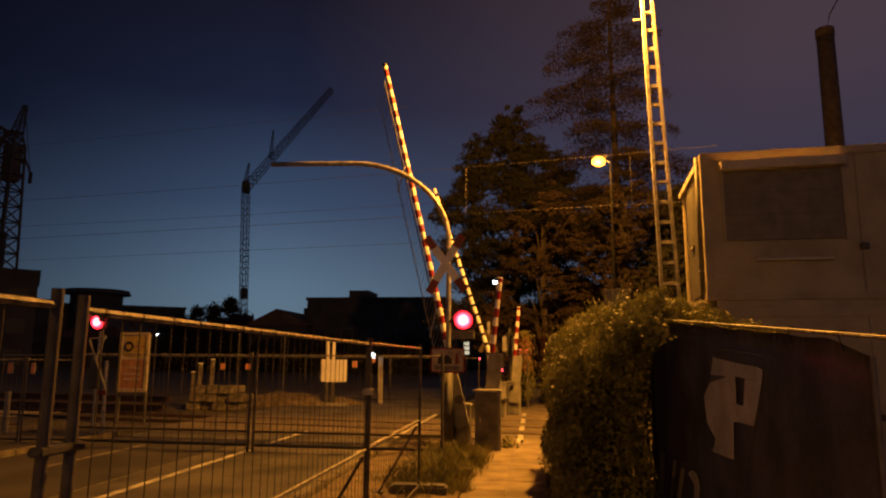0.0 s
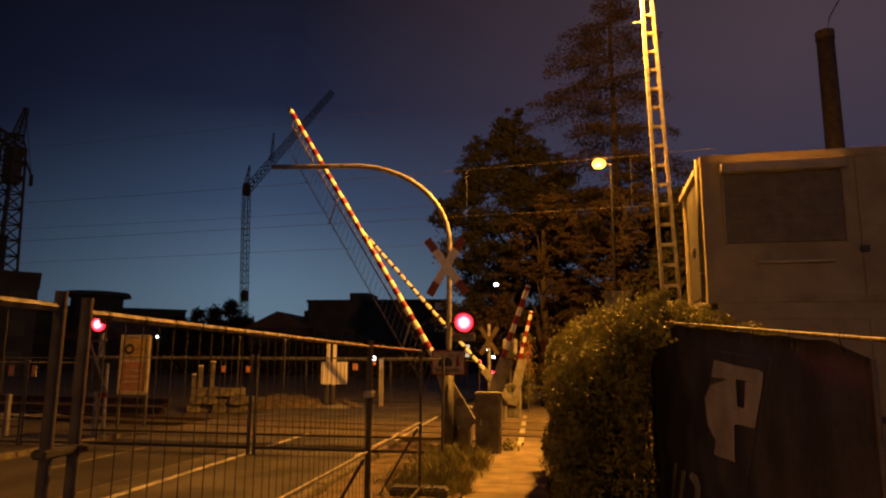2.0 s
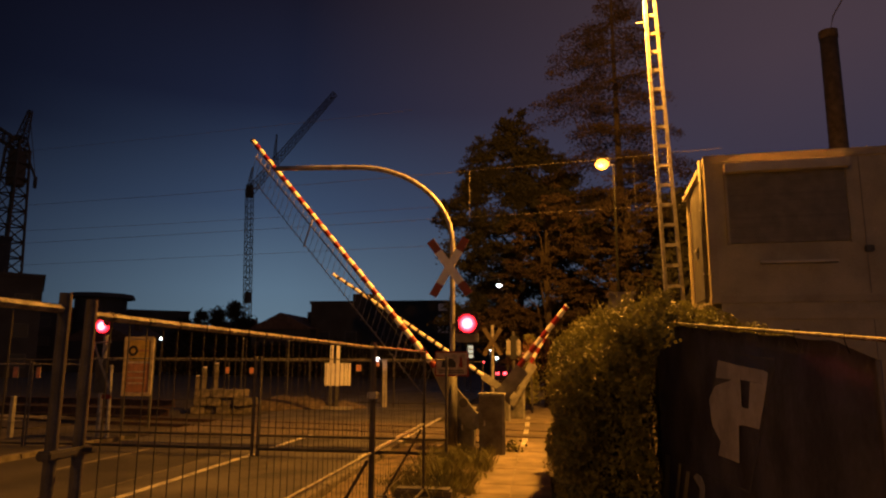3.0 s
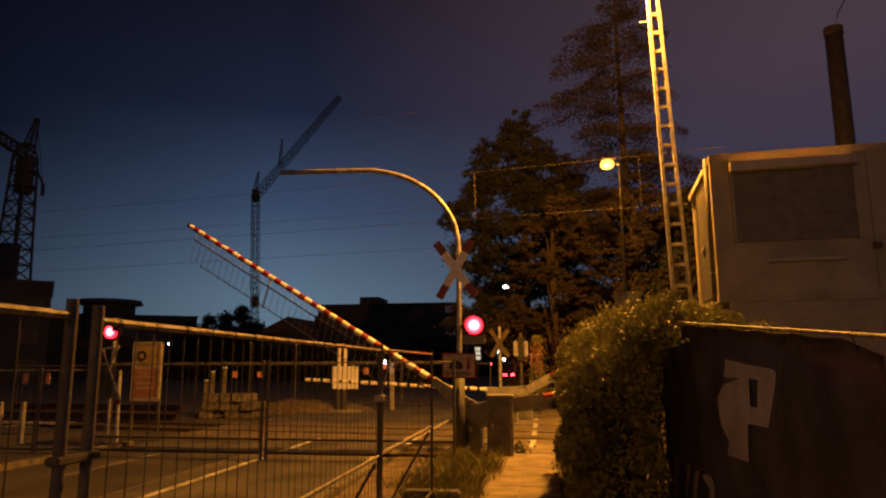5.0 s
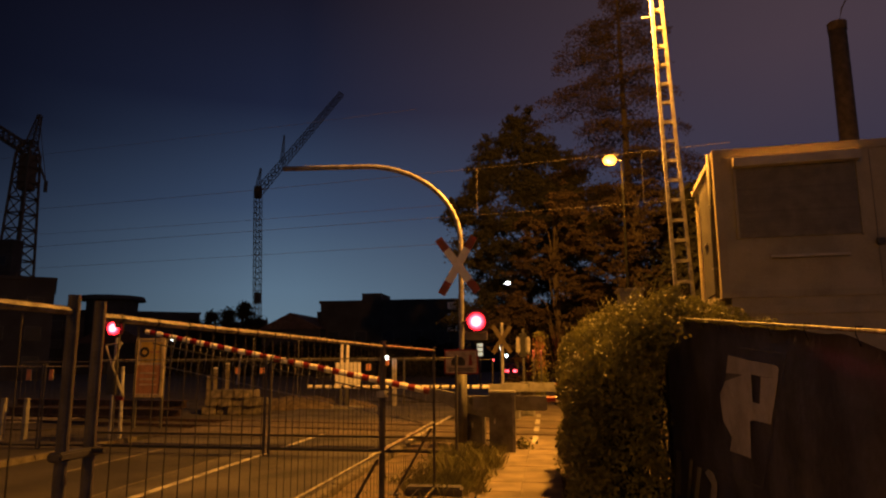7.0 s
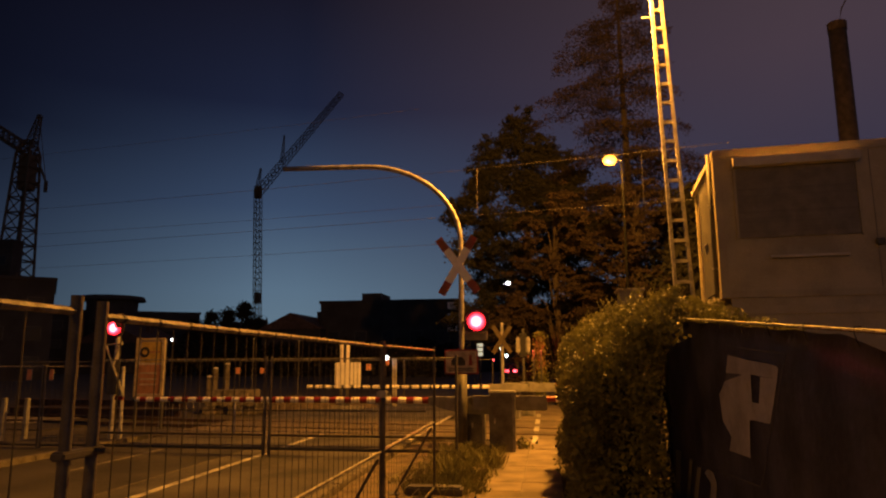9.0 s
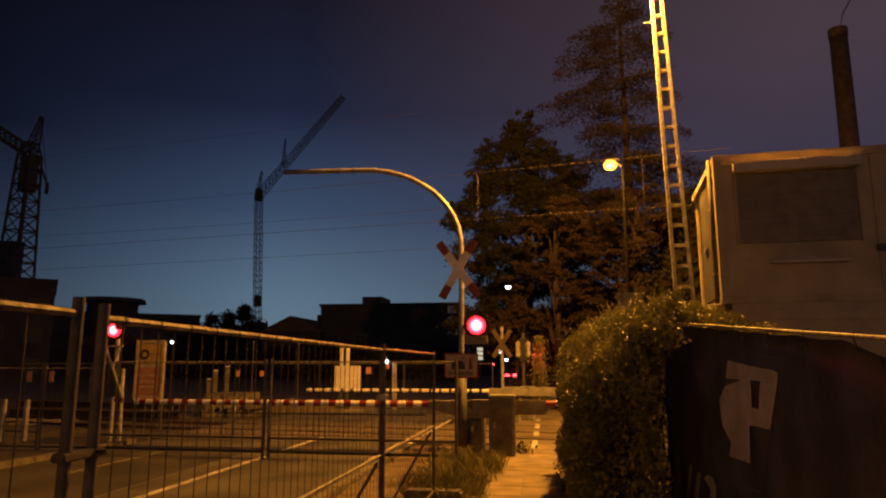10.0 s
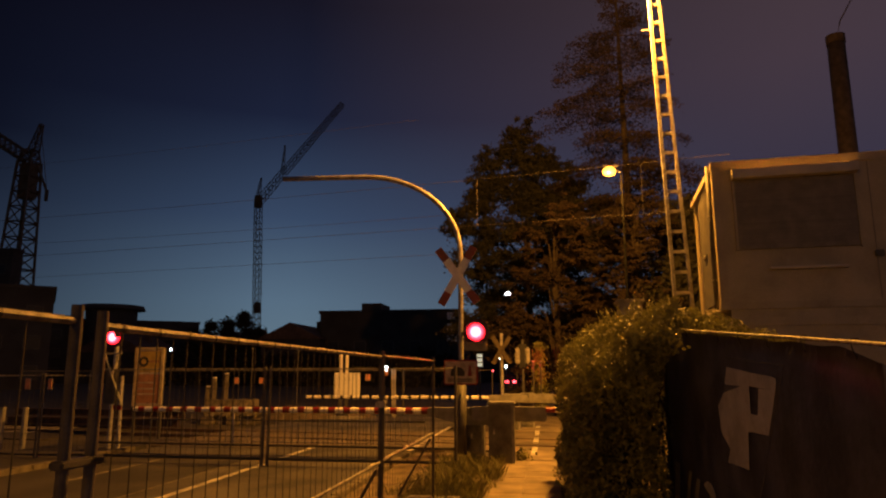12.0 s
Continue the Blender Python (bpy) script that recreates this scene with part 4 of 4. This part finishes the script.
# ---- distance ----
def far_block(name, x0, x1, y, depth, z, label, mat_=DARKWALL, turn=0.0):
    m = Matrix.Translation(((x0 + x1) / 2, y, 0)) @ Matrix.Rotation(radians(turn), 4, "Z")
    w = (x1 - x0) / 2
    t = thing(name, ((x0 + x1) / 2, y, 0), label, "building", "far buildings")
    part("wall", box(-w, w, 0, depth, -0.1, z, turn=m), mat_, t)
    part("parapet", box(-w - 0.15, w + 0.15, -0.15, depth + 0.15, z, z + 0.35, turn=m), mat_, t)
    n = max(3, int(w * 2 / 3.2))
    for s in range(int((z - 0.6) / 3.0)):
        for i in range(n):
            a = -w + (i + 0.5) * 2 * w / n
            win = part("window", box(a - 0.75, a + 0.75, -0.06, -0.005, 0.9 + s * 3, 2.3 + s * 3, turn=m), DARKGREY, t)
            part("pane", box(a - 0.66, a + 0.66, -0.075, -0.062, 0.98 + s * 3, 2.22 + s * 3, turn=m), PANE, win)
    return t


PANE = mat("dark_window_pane", (0.02, 0.022, 0.026), 0.55, 0, 0.1, 5, 0, 50)


b = far_block("flat_roof_building", -27.6, -10.4, 80, 14, 8.7, "long dark flat-roofed building against the dusk sky")
part("roof_house", box(-23.15, -20.63, 83, 88, 9.05, 10.2), DARKWALL, b)
for z in (5.1, 6.4, 7.7):
    bal = part("balcony", box(-11.45, -10.3, 78.6, 80, z, z + 0.12), CONCRETE, b)
    part("balcony_front", box(-11.45, -10.3, 78.5, 78.6, z, z + 0.8), WHITE, bal, "white balcony front")
far_block("flat_roof_building", -13, 30, 100, 12, 9.0, "long dark building closing the far street")
far_block("flat_roof_building", -86, -56.5, 100, 14, 9.7, "long dark flat-roofed building far off", turn=33)
far_block("brick_building", -67.4, -47.9, 56, 16, 10.0, "dark building below the crane", turn=39)
far_block("flat_roof_building", -104, -77.7, 87, 2.0, 19.4, "tall dark building block under construction")
t = thing("round_tower_building", (-70.6, 101, 0), "round tower with flat overhanging roof", "building", "far buildings")
part("wall", tube([(-70.6, 101, 0), (-70.6, 101, 11.6)], 3.9, seg=24), DARKWALL, t)
part("roof", tube([(-70.6, 101, 11.6), (-70.6, 101, 12.3)], 5.1, seg=24, taper=4.8), DARKWALL, t)


def gable_house(x, y, w, d, eave, ridge):
    t = thing("house", (x, y, 0), "dark gabled house far beyond the tracks", "building", "far buildings")
    part("wall", box(x - w / 2, x + w / 2, y, y + d, -0.1, eave), DARKWALL, t)
    part("roof", prism([(x - w / 2 - 0.4, eave - 0.1), (x + w / 2 + 0.4, eave - 0.1), (x, ridge)], y - 0.4, y + d + 0.4), BRICK, t)
    part("chimney_stack", box(x + w * 0.18, x + w * 0.18 + 0.8, y + d / 2, y + d / 2 + 0.8, eave, ridge + 0.5), BRICK, t)


gable_house(-30.6, 78, 7.4, 11, 5.6, 7.5)
gable_house(-46, 95, 10, 10, 4.6, 7.6)
gable_house(-64, 92, 12, 10, 4.6, 7.4)


def bush_row():
    rnd = random.Random(21)
    spots = []
    for i in range(420):
        u = rnd.random()
        x, y = -48 + 62 * u, 66 + 6 * rnd.random() + 12 * (1 - u)
        h = 3.2 + 1.6 * noise.noise((x * 0.25, 0, 0))
        if -9.6 < x < 0.3:
            y, h = y + 75, 7.0
        c = Vector((x, y, h * rnd.random() ** 0.6))
        spots += [(c + Vector((rnd.gauss(0, 0.7), rnd.gauss(0, 0.7), rnd.gauss(0, 0.5))), 1) for _ in range(40)]
    me = leaves(spots, 0.55, rnd)
    tagged(part("far_bushes", me, TREELEAF), "dark far bushes along the railway", "bushes", kind="stuff")


bush_row()
for k, (x, h) in enumerate(((-46.6, 6.9), (-44.2, 7.9), (-41.8, 8.3), (-39.4, 9.1), (-37.4, 7.0))):
    broadleaf(x, 84, h, ((0.1, 1.2), (0.55, 1.7), (0.8, 1.1), (1.0, 0.2)), 31 + k, "dark open-crowned tree beside the crane", clumps=60, size=0.3)


def lattice(bm, p0, p1, w0, w1, bays, r):
    """A four-chord lattice beam."""
    p0, p1 = Vector(p0), Vector(p1)
    d = (p1 - p0).normalized()
    a = d.cross(Vector((0, 1, 0))).normalized()
    b = d.cross(a).normalized()
    ring = lambda k: [p0.lerp(p1, k / bays) + (a * sx + b * sy) * (w0 + (w1 - w0) * k / bays) / 2 for sx, sy in ((1, 1), (-1, 1), (-1, -1), (1, -1))]
    for k in range(bays):
        r0, r1 = ring(k), ring(k + 1)
        for i in range(4):
            tube([r0[i], r1[i]], r, bm, seg=4)
            tube([r0[i], r1[(i + 1) % 4]], r * 0.6, bm, seg=4)
            tube([r1[i], r1[(i + 1) % 4]], r * 0.6, bm, seg=4)
    return bm


def tower_crane():
    t = thing("tower_crane", (-54, 120, 0), "slim tower crane with raised lattice jib", "crane", "tower cranes")
    part("tower", lattice(bmesh.new(), (-53.5, 120, 0), (-54.7, 120, 34.5), 1.15, 1.15, 30, 0.075), CRANE, t)
    part("cab", box(-55.3, -54.1, 119.4, 120.6, 33.0, 35.4, bevel=0.1), CRANE, t)
    part("ballast", box(-54.4, -53.4, 119.4, 120.6, 12.5, 14.6, bevel=0.1), CRANE, t)
    part("jib", lattice(bmesh.new(), (-54.6, 120, 34.2), (-38.2, 120, 53.4), 1.3, 0.8, 24, 0.075), CRANE, t)
    part("apex", lattice(bmesh.new(), (-54.8, 120, 35.2), (-54.3, 120, 39), 0.7, 0.2, 4, 0.05), CRANE, t)
    part("strut", lattice(bmesh.new(), (-50.0, 120, 39.8), (-49.7, 120, 45.5), 0.6, 0.15, 4, 0.045), CRANE, t)


def left_crane():
    t = thing("tower_crane", (-80, 90, 0), "large dark tower crane behind the building", "crane", "tower cranes")
    part("tower", lattice(bmesh.new(), (-79.8, 90, 0), (-79.3, 90, 34.0), 4.4, 2.3, 14, 0.20), CRANE, t)
    part("cab", box(-80.2, -78.2, 89.0, 91.0, 28.0, 33.8, bevel=0.2), CRANE, t)
    part("slewing_ring", lattice(bmesh.new(), (-79.3, 90, 33.6), (-79.1, 90, 36.0), 2.4, 1.2, 2, 0.15), CRANE, t)
    part("apex", lattice(bmesh.new(), (-79.0, 90, 35.0), (-77.9, 90, 40.2), 1.3, 0.4, 5, 0.10), CRANE, t)
    part("counter_jib", lattice(bmesh.new(), (-79.6, 90, 34.6), (-90, 90, 41.0), 1.5, 1.5, 10, 0.16), CRANE, t)
    part("stay", tube([(-77.8, 90, 33.4), (-75.8, 90, 29.2)], 0.17, seg=6), CRANE, t)
    part("hook_block", box(-76.0, -75.5, 89.8, 90.2, 27.6, 29.4, bevel=0.08), CRANE, t)
    part("rope", tube([(-78.0, 90, 40.0), (-75.8, 90, 29.3)], 0.05, seg=5), CRANE, t)


tower_crane()
left_crane()


def chimney():
    t = thing("chimney", (17.4, 40, 0), "tall round brown chimney behind the containers", "chimney")
    part("shaft", tube([(17.53, 40, 0), (17.53, 40, 21.1)], 0.56, taper=0.48, seg=24), SOOTBRICK, t, smooth=True)
    part("cap", tube([(17.53, 40, 20.75), (17.53, 40, 21.25)], 0.52, seg=24), SOOTBRICK, t)

    part("lightning_rod", tube([(17.6, 40, 21.0), (17.9, 40, 22.2), (18.7, 40, 23.6)], 0.04, seg=6), SOOTBRICK, t)


chimney()


def relay_cabinet():
    t = thing("relay_cabinet", (1.53, 12.6, 0), "tall grey concrete relay cabinet behind the hedge", "cabinet")
    part("body", box(1.33, 1.74, 12.4, 12.8, -0.06, 2.90, bevel=0.015), CONCRETE, t)
    part("roof_slab", box(1.29, 1.78, 12.36, 12.84, 2.90, 2.97, bevel=0.015), CONCRETE, t)
    part("door", box(1.37, 1.70, 12.388, 12.399, 0.3, 2.7), GREYPAINT, t)
    part("door_lock", box(1.39, 1.42, 12.37, 12.388, 1.3, 1.4, bevel=0.004), GALV, t)


relay_cabinet()


# ---- beyond the tracks ----
def sign_board():
    t = thing("building_site_sign", (-10.5, 17.0, 0), "tall site sign board with red and yellow printing", "sign")
    part("board", box(-11.060, -10.220, 17.0, 17.04, 0.80, 2.30, bevel=0.008), SIGNWHITE, t)
    part("panel_lower", box(-10.996, -10.284, 16.992, 16.998, 0.86, 1.62), SIGNRED, t, "reddish printed panel")
    part("panel_upper", box(-10.924, -10.284, 16.992, 16.998, 1.68, 2.24), SIGNYELLOW, t, "yellow printed panel")
    part("round_mark", tube([(-10.804, 16.985, 1.96), (-10.804, 16.991, 1.96)], 0.14, seg=20), BLACK, t)
    part("round_mark_core", tube([(-10.804, 16.978, 1.96), (-10.804, 16.984, 1.96)], 0.07, seg=16), SIGNYELLOW, t)
    part("text_bar", box(-10.644, -10.356, 16.985, 16.991, 1.94, 1.99), SIGNRED, t)
    for z in (1.22, 1.08, 1.38):
        part("text_bar", box(-10.916, -10.420, 16.985, 16.991, z, z + 0.04), SIGNWHITE, t)
    for x in (-11.028, -10.260):
        part("frame_side", box(x - 0.04, x + 0.04, 16.975, 16.991, 0.76, 2.34, bevel=0.005), FRAMEWOOD, t, "pale timber frame")
    for z in (0.76, 2.27):
        part("frame_side", box(-11.020, -10.260, 16.977, 16.991, z, z + 0.07, bevel=0.005), FRAMEWOOD, t)
    for x in (-11.028, -10.260):
        part("leg", box(x - 0.03, x + 0.03, 17.041, 17.10, -0.06, 2.32, bevel=0.006), DARKGREY, t)


FRAMEWOOD = mat("pale_timber", (0.36, 0.30, 0.20), 0.8, 0, 0.3, 6, 0.2, 60)
SIGNRED = mat("sign_red", (0.27, 0.13, 0.075), 0.6, 0, 0.25, 5, 0.05, 60)
SIGNYELLOW = mat("sign_yellow", (0.36, 0.25, 0.06), 0.6, 0, 0.25, 5, 0.05, 60)
sign_board()


def white_board():
    t = thing("notice_board", (-7.2, 24, 0), "bright white notice board on pale posts", "sign")
    for i in range(4):
        x = -7.66 + i * 0.243
        part("board", box(x, x + 0.238, 23.94, 23.975, 0.84 + 0.004 * (i % 2), 1.64, bevel=0.004), BOARDWHITE, t)
    for x in (-7.44, -7.20):
        part("post", box(x - 0.055, x + 0.055, 23.985, 24.08, 0.8, 2.30, bevel=0.01), BOARDWHITE, t)
        part("leg", box(x - 0.05, x + 0.05, 23.985, 24.07, -0.06, 0.8), DARKGREY, t)
    part("batten", box(-7.68, -6.67, 23.975, 23.985, 1.0, 1.09), DARKGREY, t)
    part("base", box(-7.75, -6.6, 23.85, 24.15, -0.06, 0.1, bevel=0.03), CONCRETE, t)
    p = thing("leaning_plank", (-5.88, 25.7, 0), "pale plank leaning on the fence", "plank")
    part("plank", box(-0.09, 0.09, -0.02, 0.02, 0, 1.85, bevel=0.006, turn=pose(-5.78, 25.6, -0.05, -10, -3.5, 0)), CONCRETE, p)
    l = thing("site_lantern", (-6.11, 25.6, 1.7), "small white warning lantern on the fence", "lantern")
    bm = bmesh.new()
    bmesh.ops.create_uvsphere(bm, u_segments=14, v_segments=8, radius=0.085, matrix=Matrix.Translation((-6.11, 25.55, 1.80)))
    part("lens", bm, COOLGLOW, l, "lit white lens", smooth=True)
    part("housing", box(-6.18, -6.04, 25.56, 25.66, 1.52, 1.70, bevel=0.01), ORANGE, l)
    part("hook", tube([(-6.11, 25.62, 1.69), (-6.11, 26.1, 1.70)], 0.014), GALV, l)


BOARDWHITE = mat("clean_white_board", (0.82, 0.80, 0.74), 0.5, 0, 0.08, 2, 0.03, 60)
white_board()


def stack():
    rnd = random.Random(8)
    k = 0
    for row in range(3):
        for i in range(4 - row // 2):
            x, y, z = -11.5 + i * 0.46 + 0.1 * row, 21.6 + rnd.uniform(-0.1, 0.1), -0.06 + row * 0.27
            t = thing("concrete_block", (x, y, z), "weathered pale concrete block in a stack", "block", "stacked blocks")
            part("block_body", box(x, x + 0.44, y, y + 1.1, z, z + 0.265, bevel=0.025), DIMBLOCK, t)
            part("lifting_loop", tube([(x + 0.16, y + 0.5, z + 0.26), (x + 0.17, y + 0.5, z + 0.30), (x + 0.27, y + 0.5, z + 0.30), (x + 0.28, y + 0.5, z + 0.26)], 0.008, seg=5), RUST, t)
    for x, h in ((-12.0, 1.15), (-11.75, 1.45), (-11.3, 1.6)):
        t = thing("timber_post", (x, 22.9, 0), "pale weathered post behind the block stack", "post", "timber posts")
        part("shaft", box(x - 0.06, x + 0.06, 22.84, 22.96, -0.06, h, bevel=0.015), DIMBLOCK, t)
        part("top", box(x - 0.065, x + 0.065, 22.835, 22.965, h, h + 0.04, bevel=0.01), WHITE, t)
    for x, h in ((-9.95, 2.5), (-11.9, 2.6)):
        t = thing("slim_post", (x, 26.3, 0), "slim bare steel post at the fence", "post", "slim posts")
        part("shaft", tube([(x, 26.3, -0.06), (x, 26.3, h)], 0.024, seg=8), DARKGREY, t)
        part("cap", tube([(x, 26.3, h), (x, 26.3, h + 0.03)], 0.04, seg=8), GALV, t)
    bm = bmesh.new()
    bmesh.ops.create_grid(bm, x_segments=50, y_segments=24, size=1.0)
    for v in bm.verts:
        x, y = v.co.x, v.co.y
        r = max(0.0, 1 - (x * x) ** 0.8 - y * y)
        px, py = -8.9 + 2.7 * x, 24.9 + 1.2 * y
        v.co = (px, py, -0.1 + 0.5 * r ** 0.5 * (1 + 0.2 * noise.noise((px * 1.4, py * 1.4, 0))) + 0.04 * noise.noise((px * 6, py * 6, 0)))
    t = thing("gravel_heap", (-8.9, 24.9, 0), "low heap of brown gravel behind the tracks", "gravel heap")
    part("mound", bm, HEAP, t, smooth=True)
    # a dark steel beam stored beside the rails
    for z, y in ((0.05, 19.7), (0.3, 20.0)):
        t = thing("steel_beam", (-14, y, z), "dark stored steel beam beside the track", "beam", "stored beams")
        m = pose(-14.2, y, z, 0, 0, -6)
        part("web", box(-3.2, 3.2, -0.02, 0.02, 0.02, 0.2, turn=m), RUST, t)
        for q in (0, 0.2):
            part("flange", box(-3.2, 3.2, -0.11, 0.11, q, q + 0.02, turn=m), RUST, t)


# block colour lowered to paint the weak light there; the mottling is weathering
DIMBLOCK = mat("dim_concrete_block", (0.15, 0.13, 0.10), 0.95, 0, 0.5, 6, 0.6, 40)
HEAP = mat("brown_gravel", (0.13, 0.10, 0.07), 0.95, 0, 0.4, 5, 1.0, 25)
stack()


def far_signal():
    t = thing("far_crossing_signal", (-1.43, 22, 0), "crossing sign and signal seen from behind beyond the tracks", "signal")
    part("post", tube([(-1.43, 22.1, -0.05), (-1.43, 22.1, 2.9)], 0.05, seg=10), GALV, t)
    for s in (1, -1):
        part("cross_arm", box(-0.07, 0.07, -0.006, 0.006, -0.52, 0.52, turn=Matrix.Translation((-1.43, 22.0 - 0.014 * s, 2.36)) @ Matrix.Rotation(s * radians(33), 4, "Y")), CROSSBACK, t, "weathered yellowish back of the cross")
    h = thing("far_signal_head", (-0.8, 22, 0), "signal box seen from behind with pale rims", "signal")
    part("post", tube([(-0.75, 22.1, -0.05), (-0.75, 22.1, 2.7)], 0.045, seg=10), DARKGREY, h)
    for x in (-0.98, -0.66):
        part("housing", box(x, x + 0.14, 21.95, 22.1, 1.9, 2.45, bevel=0.05), GALV, h, "pale rounded signal housing")
    part("backplate", box(-0.86, -0.62, 22.0, 22.03, 1.8, 2.55), BLACK, h)
    for x in (-0.45, -0.2):
        f = thing("rail_post", (x, 23.5, 0), "slim post of the far footpath rail", "post", "far rail posts")
        part("shaft", tube([(x, 23.5, -0.05), (x, 23.5, 2.0)], 0.03, seg=8), DARKGREY, f)
        part("cap", tube([(x, 23.5, 2.0), (x, 23.5, 2.03)], 0.046, seg=8), GALV, f)


def red_lit_shrub():
    rnd = random.Random(17)
    t = thing("shrub", (-0.25, 24.7, 0), "slim upright shrub lit red by the far signal", "shrub")
    part("stem", tube([(-0.25, 24.7, -0.06), (-0.22, 24.7, 1.3), (-0.25, 24.7, 2.5)], 0.03, taper=0.008, seg=6), BARK, t)
    spots = []
    for i in range(2600):
        h = rnd.random()
        r = 0.34 * (1 - 0.6 * h) + 0.1 * noise.noise((h * 9, 0, i * 0.01))
        spots.append(((-0.25 + rnd.gauss(0, r * 0.55), 24.7 + rnd.gauss(0, r * 0.55), 0.25 + 2.45 * h), 1.0))
    tagged(part("leaves", leaves(spots, 0.09, rnd), LEAF, t), kind="stuff")


red_lit_shrub()
CROSSBACK = mat("yellowed_cross_back", (0.055, 0.038, 0.02), 0.6, 0, 0.25, 6, 0.05, 60)
far_signal()


def far_street():
    car = thing("car", (-2.35, 46, 0), "dark car with lit red tail lights on the far road", "car")
    part("body", box(-3.2, -1.5, 45.1, 49.2, 0.3, 0.95, bevel=0.14), DARKCAR, car)
    part("cabin", prism([(-3.05, 0.93), (-1.65, 0.93), (-1.85, 1.45), (-2.85, 1.45)], 45.8, 48.2), BLACK, car)
    part("bumper", box(-3.15, -1.55, 45.0, 45.12, 0.35, 0.55, bevel=0.03), GREYPAINT, car)
    for x in (-2.62, -2.1):
        part("tail_light", box(x - 0.12, x + 0.12, 45.05, 45.11, 0.9, 1.06, bevel=0.02), TAIL, car, "lit red tail light")
    for x in (-3.15, -1.7):
        for y in (45.9, 48.3):
            part("wheel", tube([(x, y, 0.31), (x + 0.17, y, 0.31)], 0.31, seg=18), BLACK, car)
    s = thing("lit_shop_sign", (-3.9, 40, 0), "small upright lit white sign on a post", "sign")
    part("post", tube([(-3.9, 40.1, -0.05), (-3.9, 40.1, 2.75)], 0.05, seg=8), DARKGREY, s)
    part("frame", box(-4.12, -3.68, 40.02, 40.1, 1.85, 2.72, bevel=0.01), DARKGREY, s)
    for z in (1.95, 2.22, 2.48):
        part("lit_panel", box(-4.06, -3.74, 40.0, 40.018, z, z + 0.2), PALEGLOW, s, "lit pale panel")
    for x, y, z, m, nm in ((-4.35, 42, 1.68, COOLGLOW, "bollard_light"), (-4.69, 60, 1.7, TAIL, "far_tail_light"), (-2.45, 36, 2.35, COOLGLOW, "bollard_light"), (-2.35, 40, 1.95, COOLGLOW, "bollard_light"), (-37.8, 64, 3.9, COOLGLOW, "yard_light")):
        t = thing(nm, (x, y, 0), "small far light on a slim post", "light", "far small lights")
        part("post", tube([(x, y + 0.1, -0.05), (x, y + 0.1, z)], 0.04, seg=8), DARKGREY, t)
        b = bmesh.new()
        bmesh.ops.create_uvsphere(b, u_segments=12, v_segments=8, radius=0.085 if y < 62 else 0.12, matrix=Matrix.Translation((x, y, z)))
        part("globe", b, m, t, "lit globe", smooth=True)
    t = thing("far_street_lamp", (-1.46, 28, 0), "slim street lamp with a cold white head", "street lamp")
    part("pole", tube([(-1.2, 28.1, -0.05), (-1.2, 28.1, 4.9)], 0.045, seg=8), DARKGREY, t)
    part("arm", tube([(-1.2, 28.1, 4.9), (-1.46, 27.0, 4.93)], 0.025, seg=6), DARKGREY, t)
    b = bmesh.new()
    bmesh.ops.create_uvsphere(b, u_segments=14, v_segments=8, radius=0.10, matrix=Matrix.Translation((-1.46, 26.9, 4.75)) @ Matrix.Diagonal((1.1, 1.1, 0.6, 1)))
    part("head", b, COOLGLOW, t, "lit white head", smooth=True)


TAIL = mat("lit_tail_light", (1.0, 0.06, 0.08), 0.3, 0, 0, 5, 0, 50, emit=9)
PALEGLOW = mat("pale_lit_panel", (0.9, 0.8, 0.55), 0.4, 0, 0, 5, 0, 50, emit=0.7)
DARKCAR = mat("dark_car_paint", (0.05, 0.05, 0.055), 0.3, 0.2, 0.1, 3, 0, 50)
far_street()


# ---- movement ----
def motions():
    near = [(0, 76.8), (0.5, 72.9), (1.0, 68.0), (1.5, 63.4), (2.0, 58.7), (2.5, 54.3), (3.0, 50.0), (3.6, 44.3), (4.2, 38.8), (4.8, 33.4), (5.5, 27.2), (6.0, 22.1), (6.5, 16.8), (7.0, 11.4), (7.2, 9.3), (7.6, 5.3), (8.0, 2.1), (8.3, 0.6), (8.6, 0.0), (12, 0.0)]
    walk(ROADBOOM, [(t, pose(*BOOM_PIVOT, 0, a, 0)) for t, a in near])
    fold = lambda a: a * (0.40 + 0.0055 * a)
    for h in HANGERS:
        x, y, z = h.location
        walk(h, [(t, pose(x, y, z, 0, -fold(a), 0)) for t, a in near])
    for r, d in SKIRTRAILS:
        walk(r, [(t, pose(d * math.sin(radians(fold(a))), 0, -d * math.cos(radians(fold(a))))) for t, a in near])
    foot = [(0, 83.5), (0.5, 83), (1.0, 82), (1.5, 79), (2.0, 70), (2.5, 60), (3.0, 51), (3.6, 39), (4.2, 27), (4.8, 13), (5.2, 4), (5.5, 0), (12, 0)]
    walk(FOOTBOOM, [(t, pose(*FOOT_PIVOT, 0, -a, 0)) for t, a in foot])
    far = [(0, 71.5), (0.5, 66), (1.0, 58.2), (1.5, 53), (2.0, 48), (2.5, 41), (3.0, 33.2), (3.6, 25), (4.2, 15), (4.8, 6), (5.2, 0.8), (5.4, 0), (12, 0)]
    walk(FARBOOM, [(t, pose(*FAR_PIVOT, 0, a, 0)) for t, a in far])
    farfoot = [(0, 85), (1.0, 84), (2.0, 76), (3.0, 60), (4.2, 40), (4.8, 31), (5.5, 19), (6.0, 11), (6.5, 5), (7.0, 1), (7.3, 0), (12, 0)]
    walk(FARFOOT, [(t, pose(*FAR_FOOT_PIVOT, 0, -a, 0)) for t, a in farfoot])


motions()
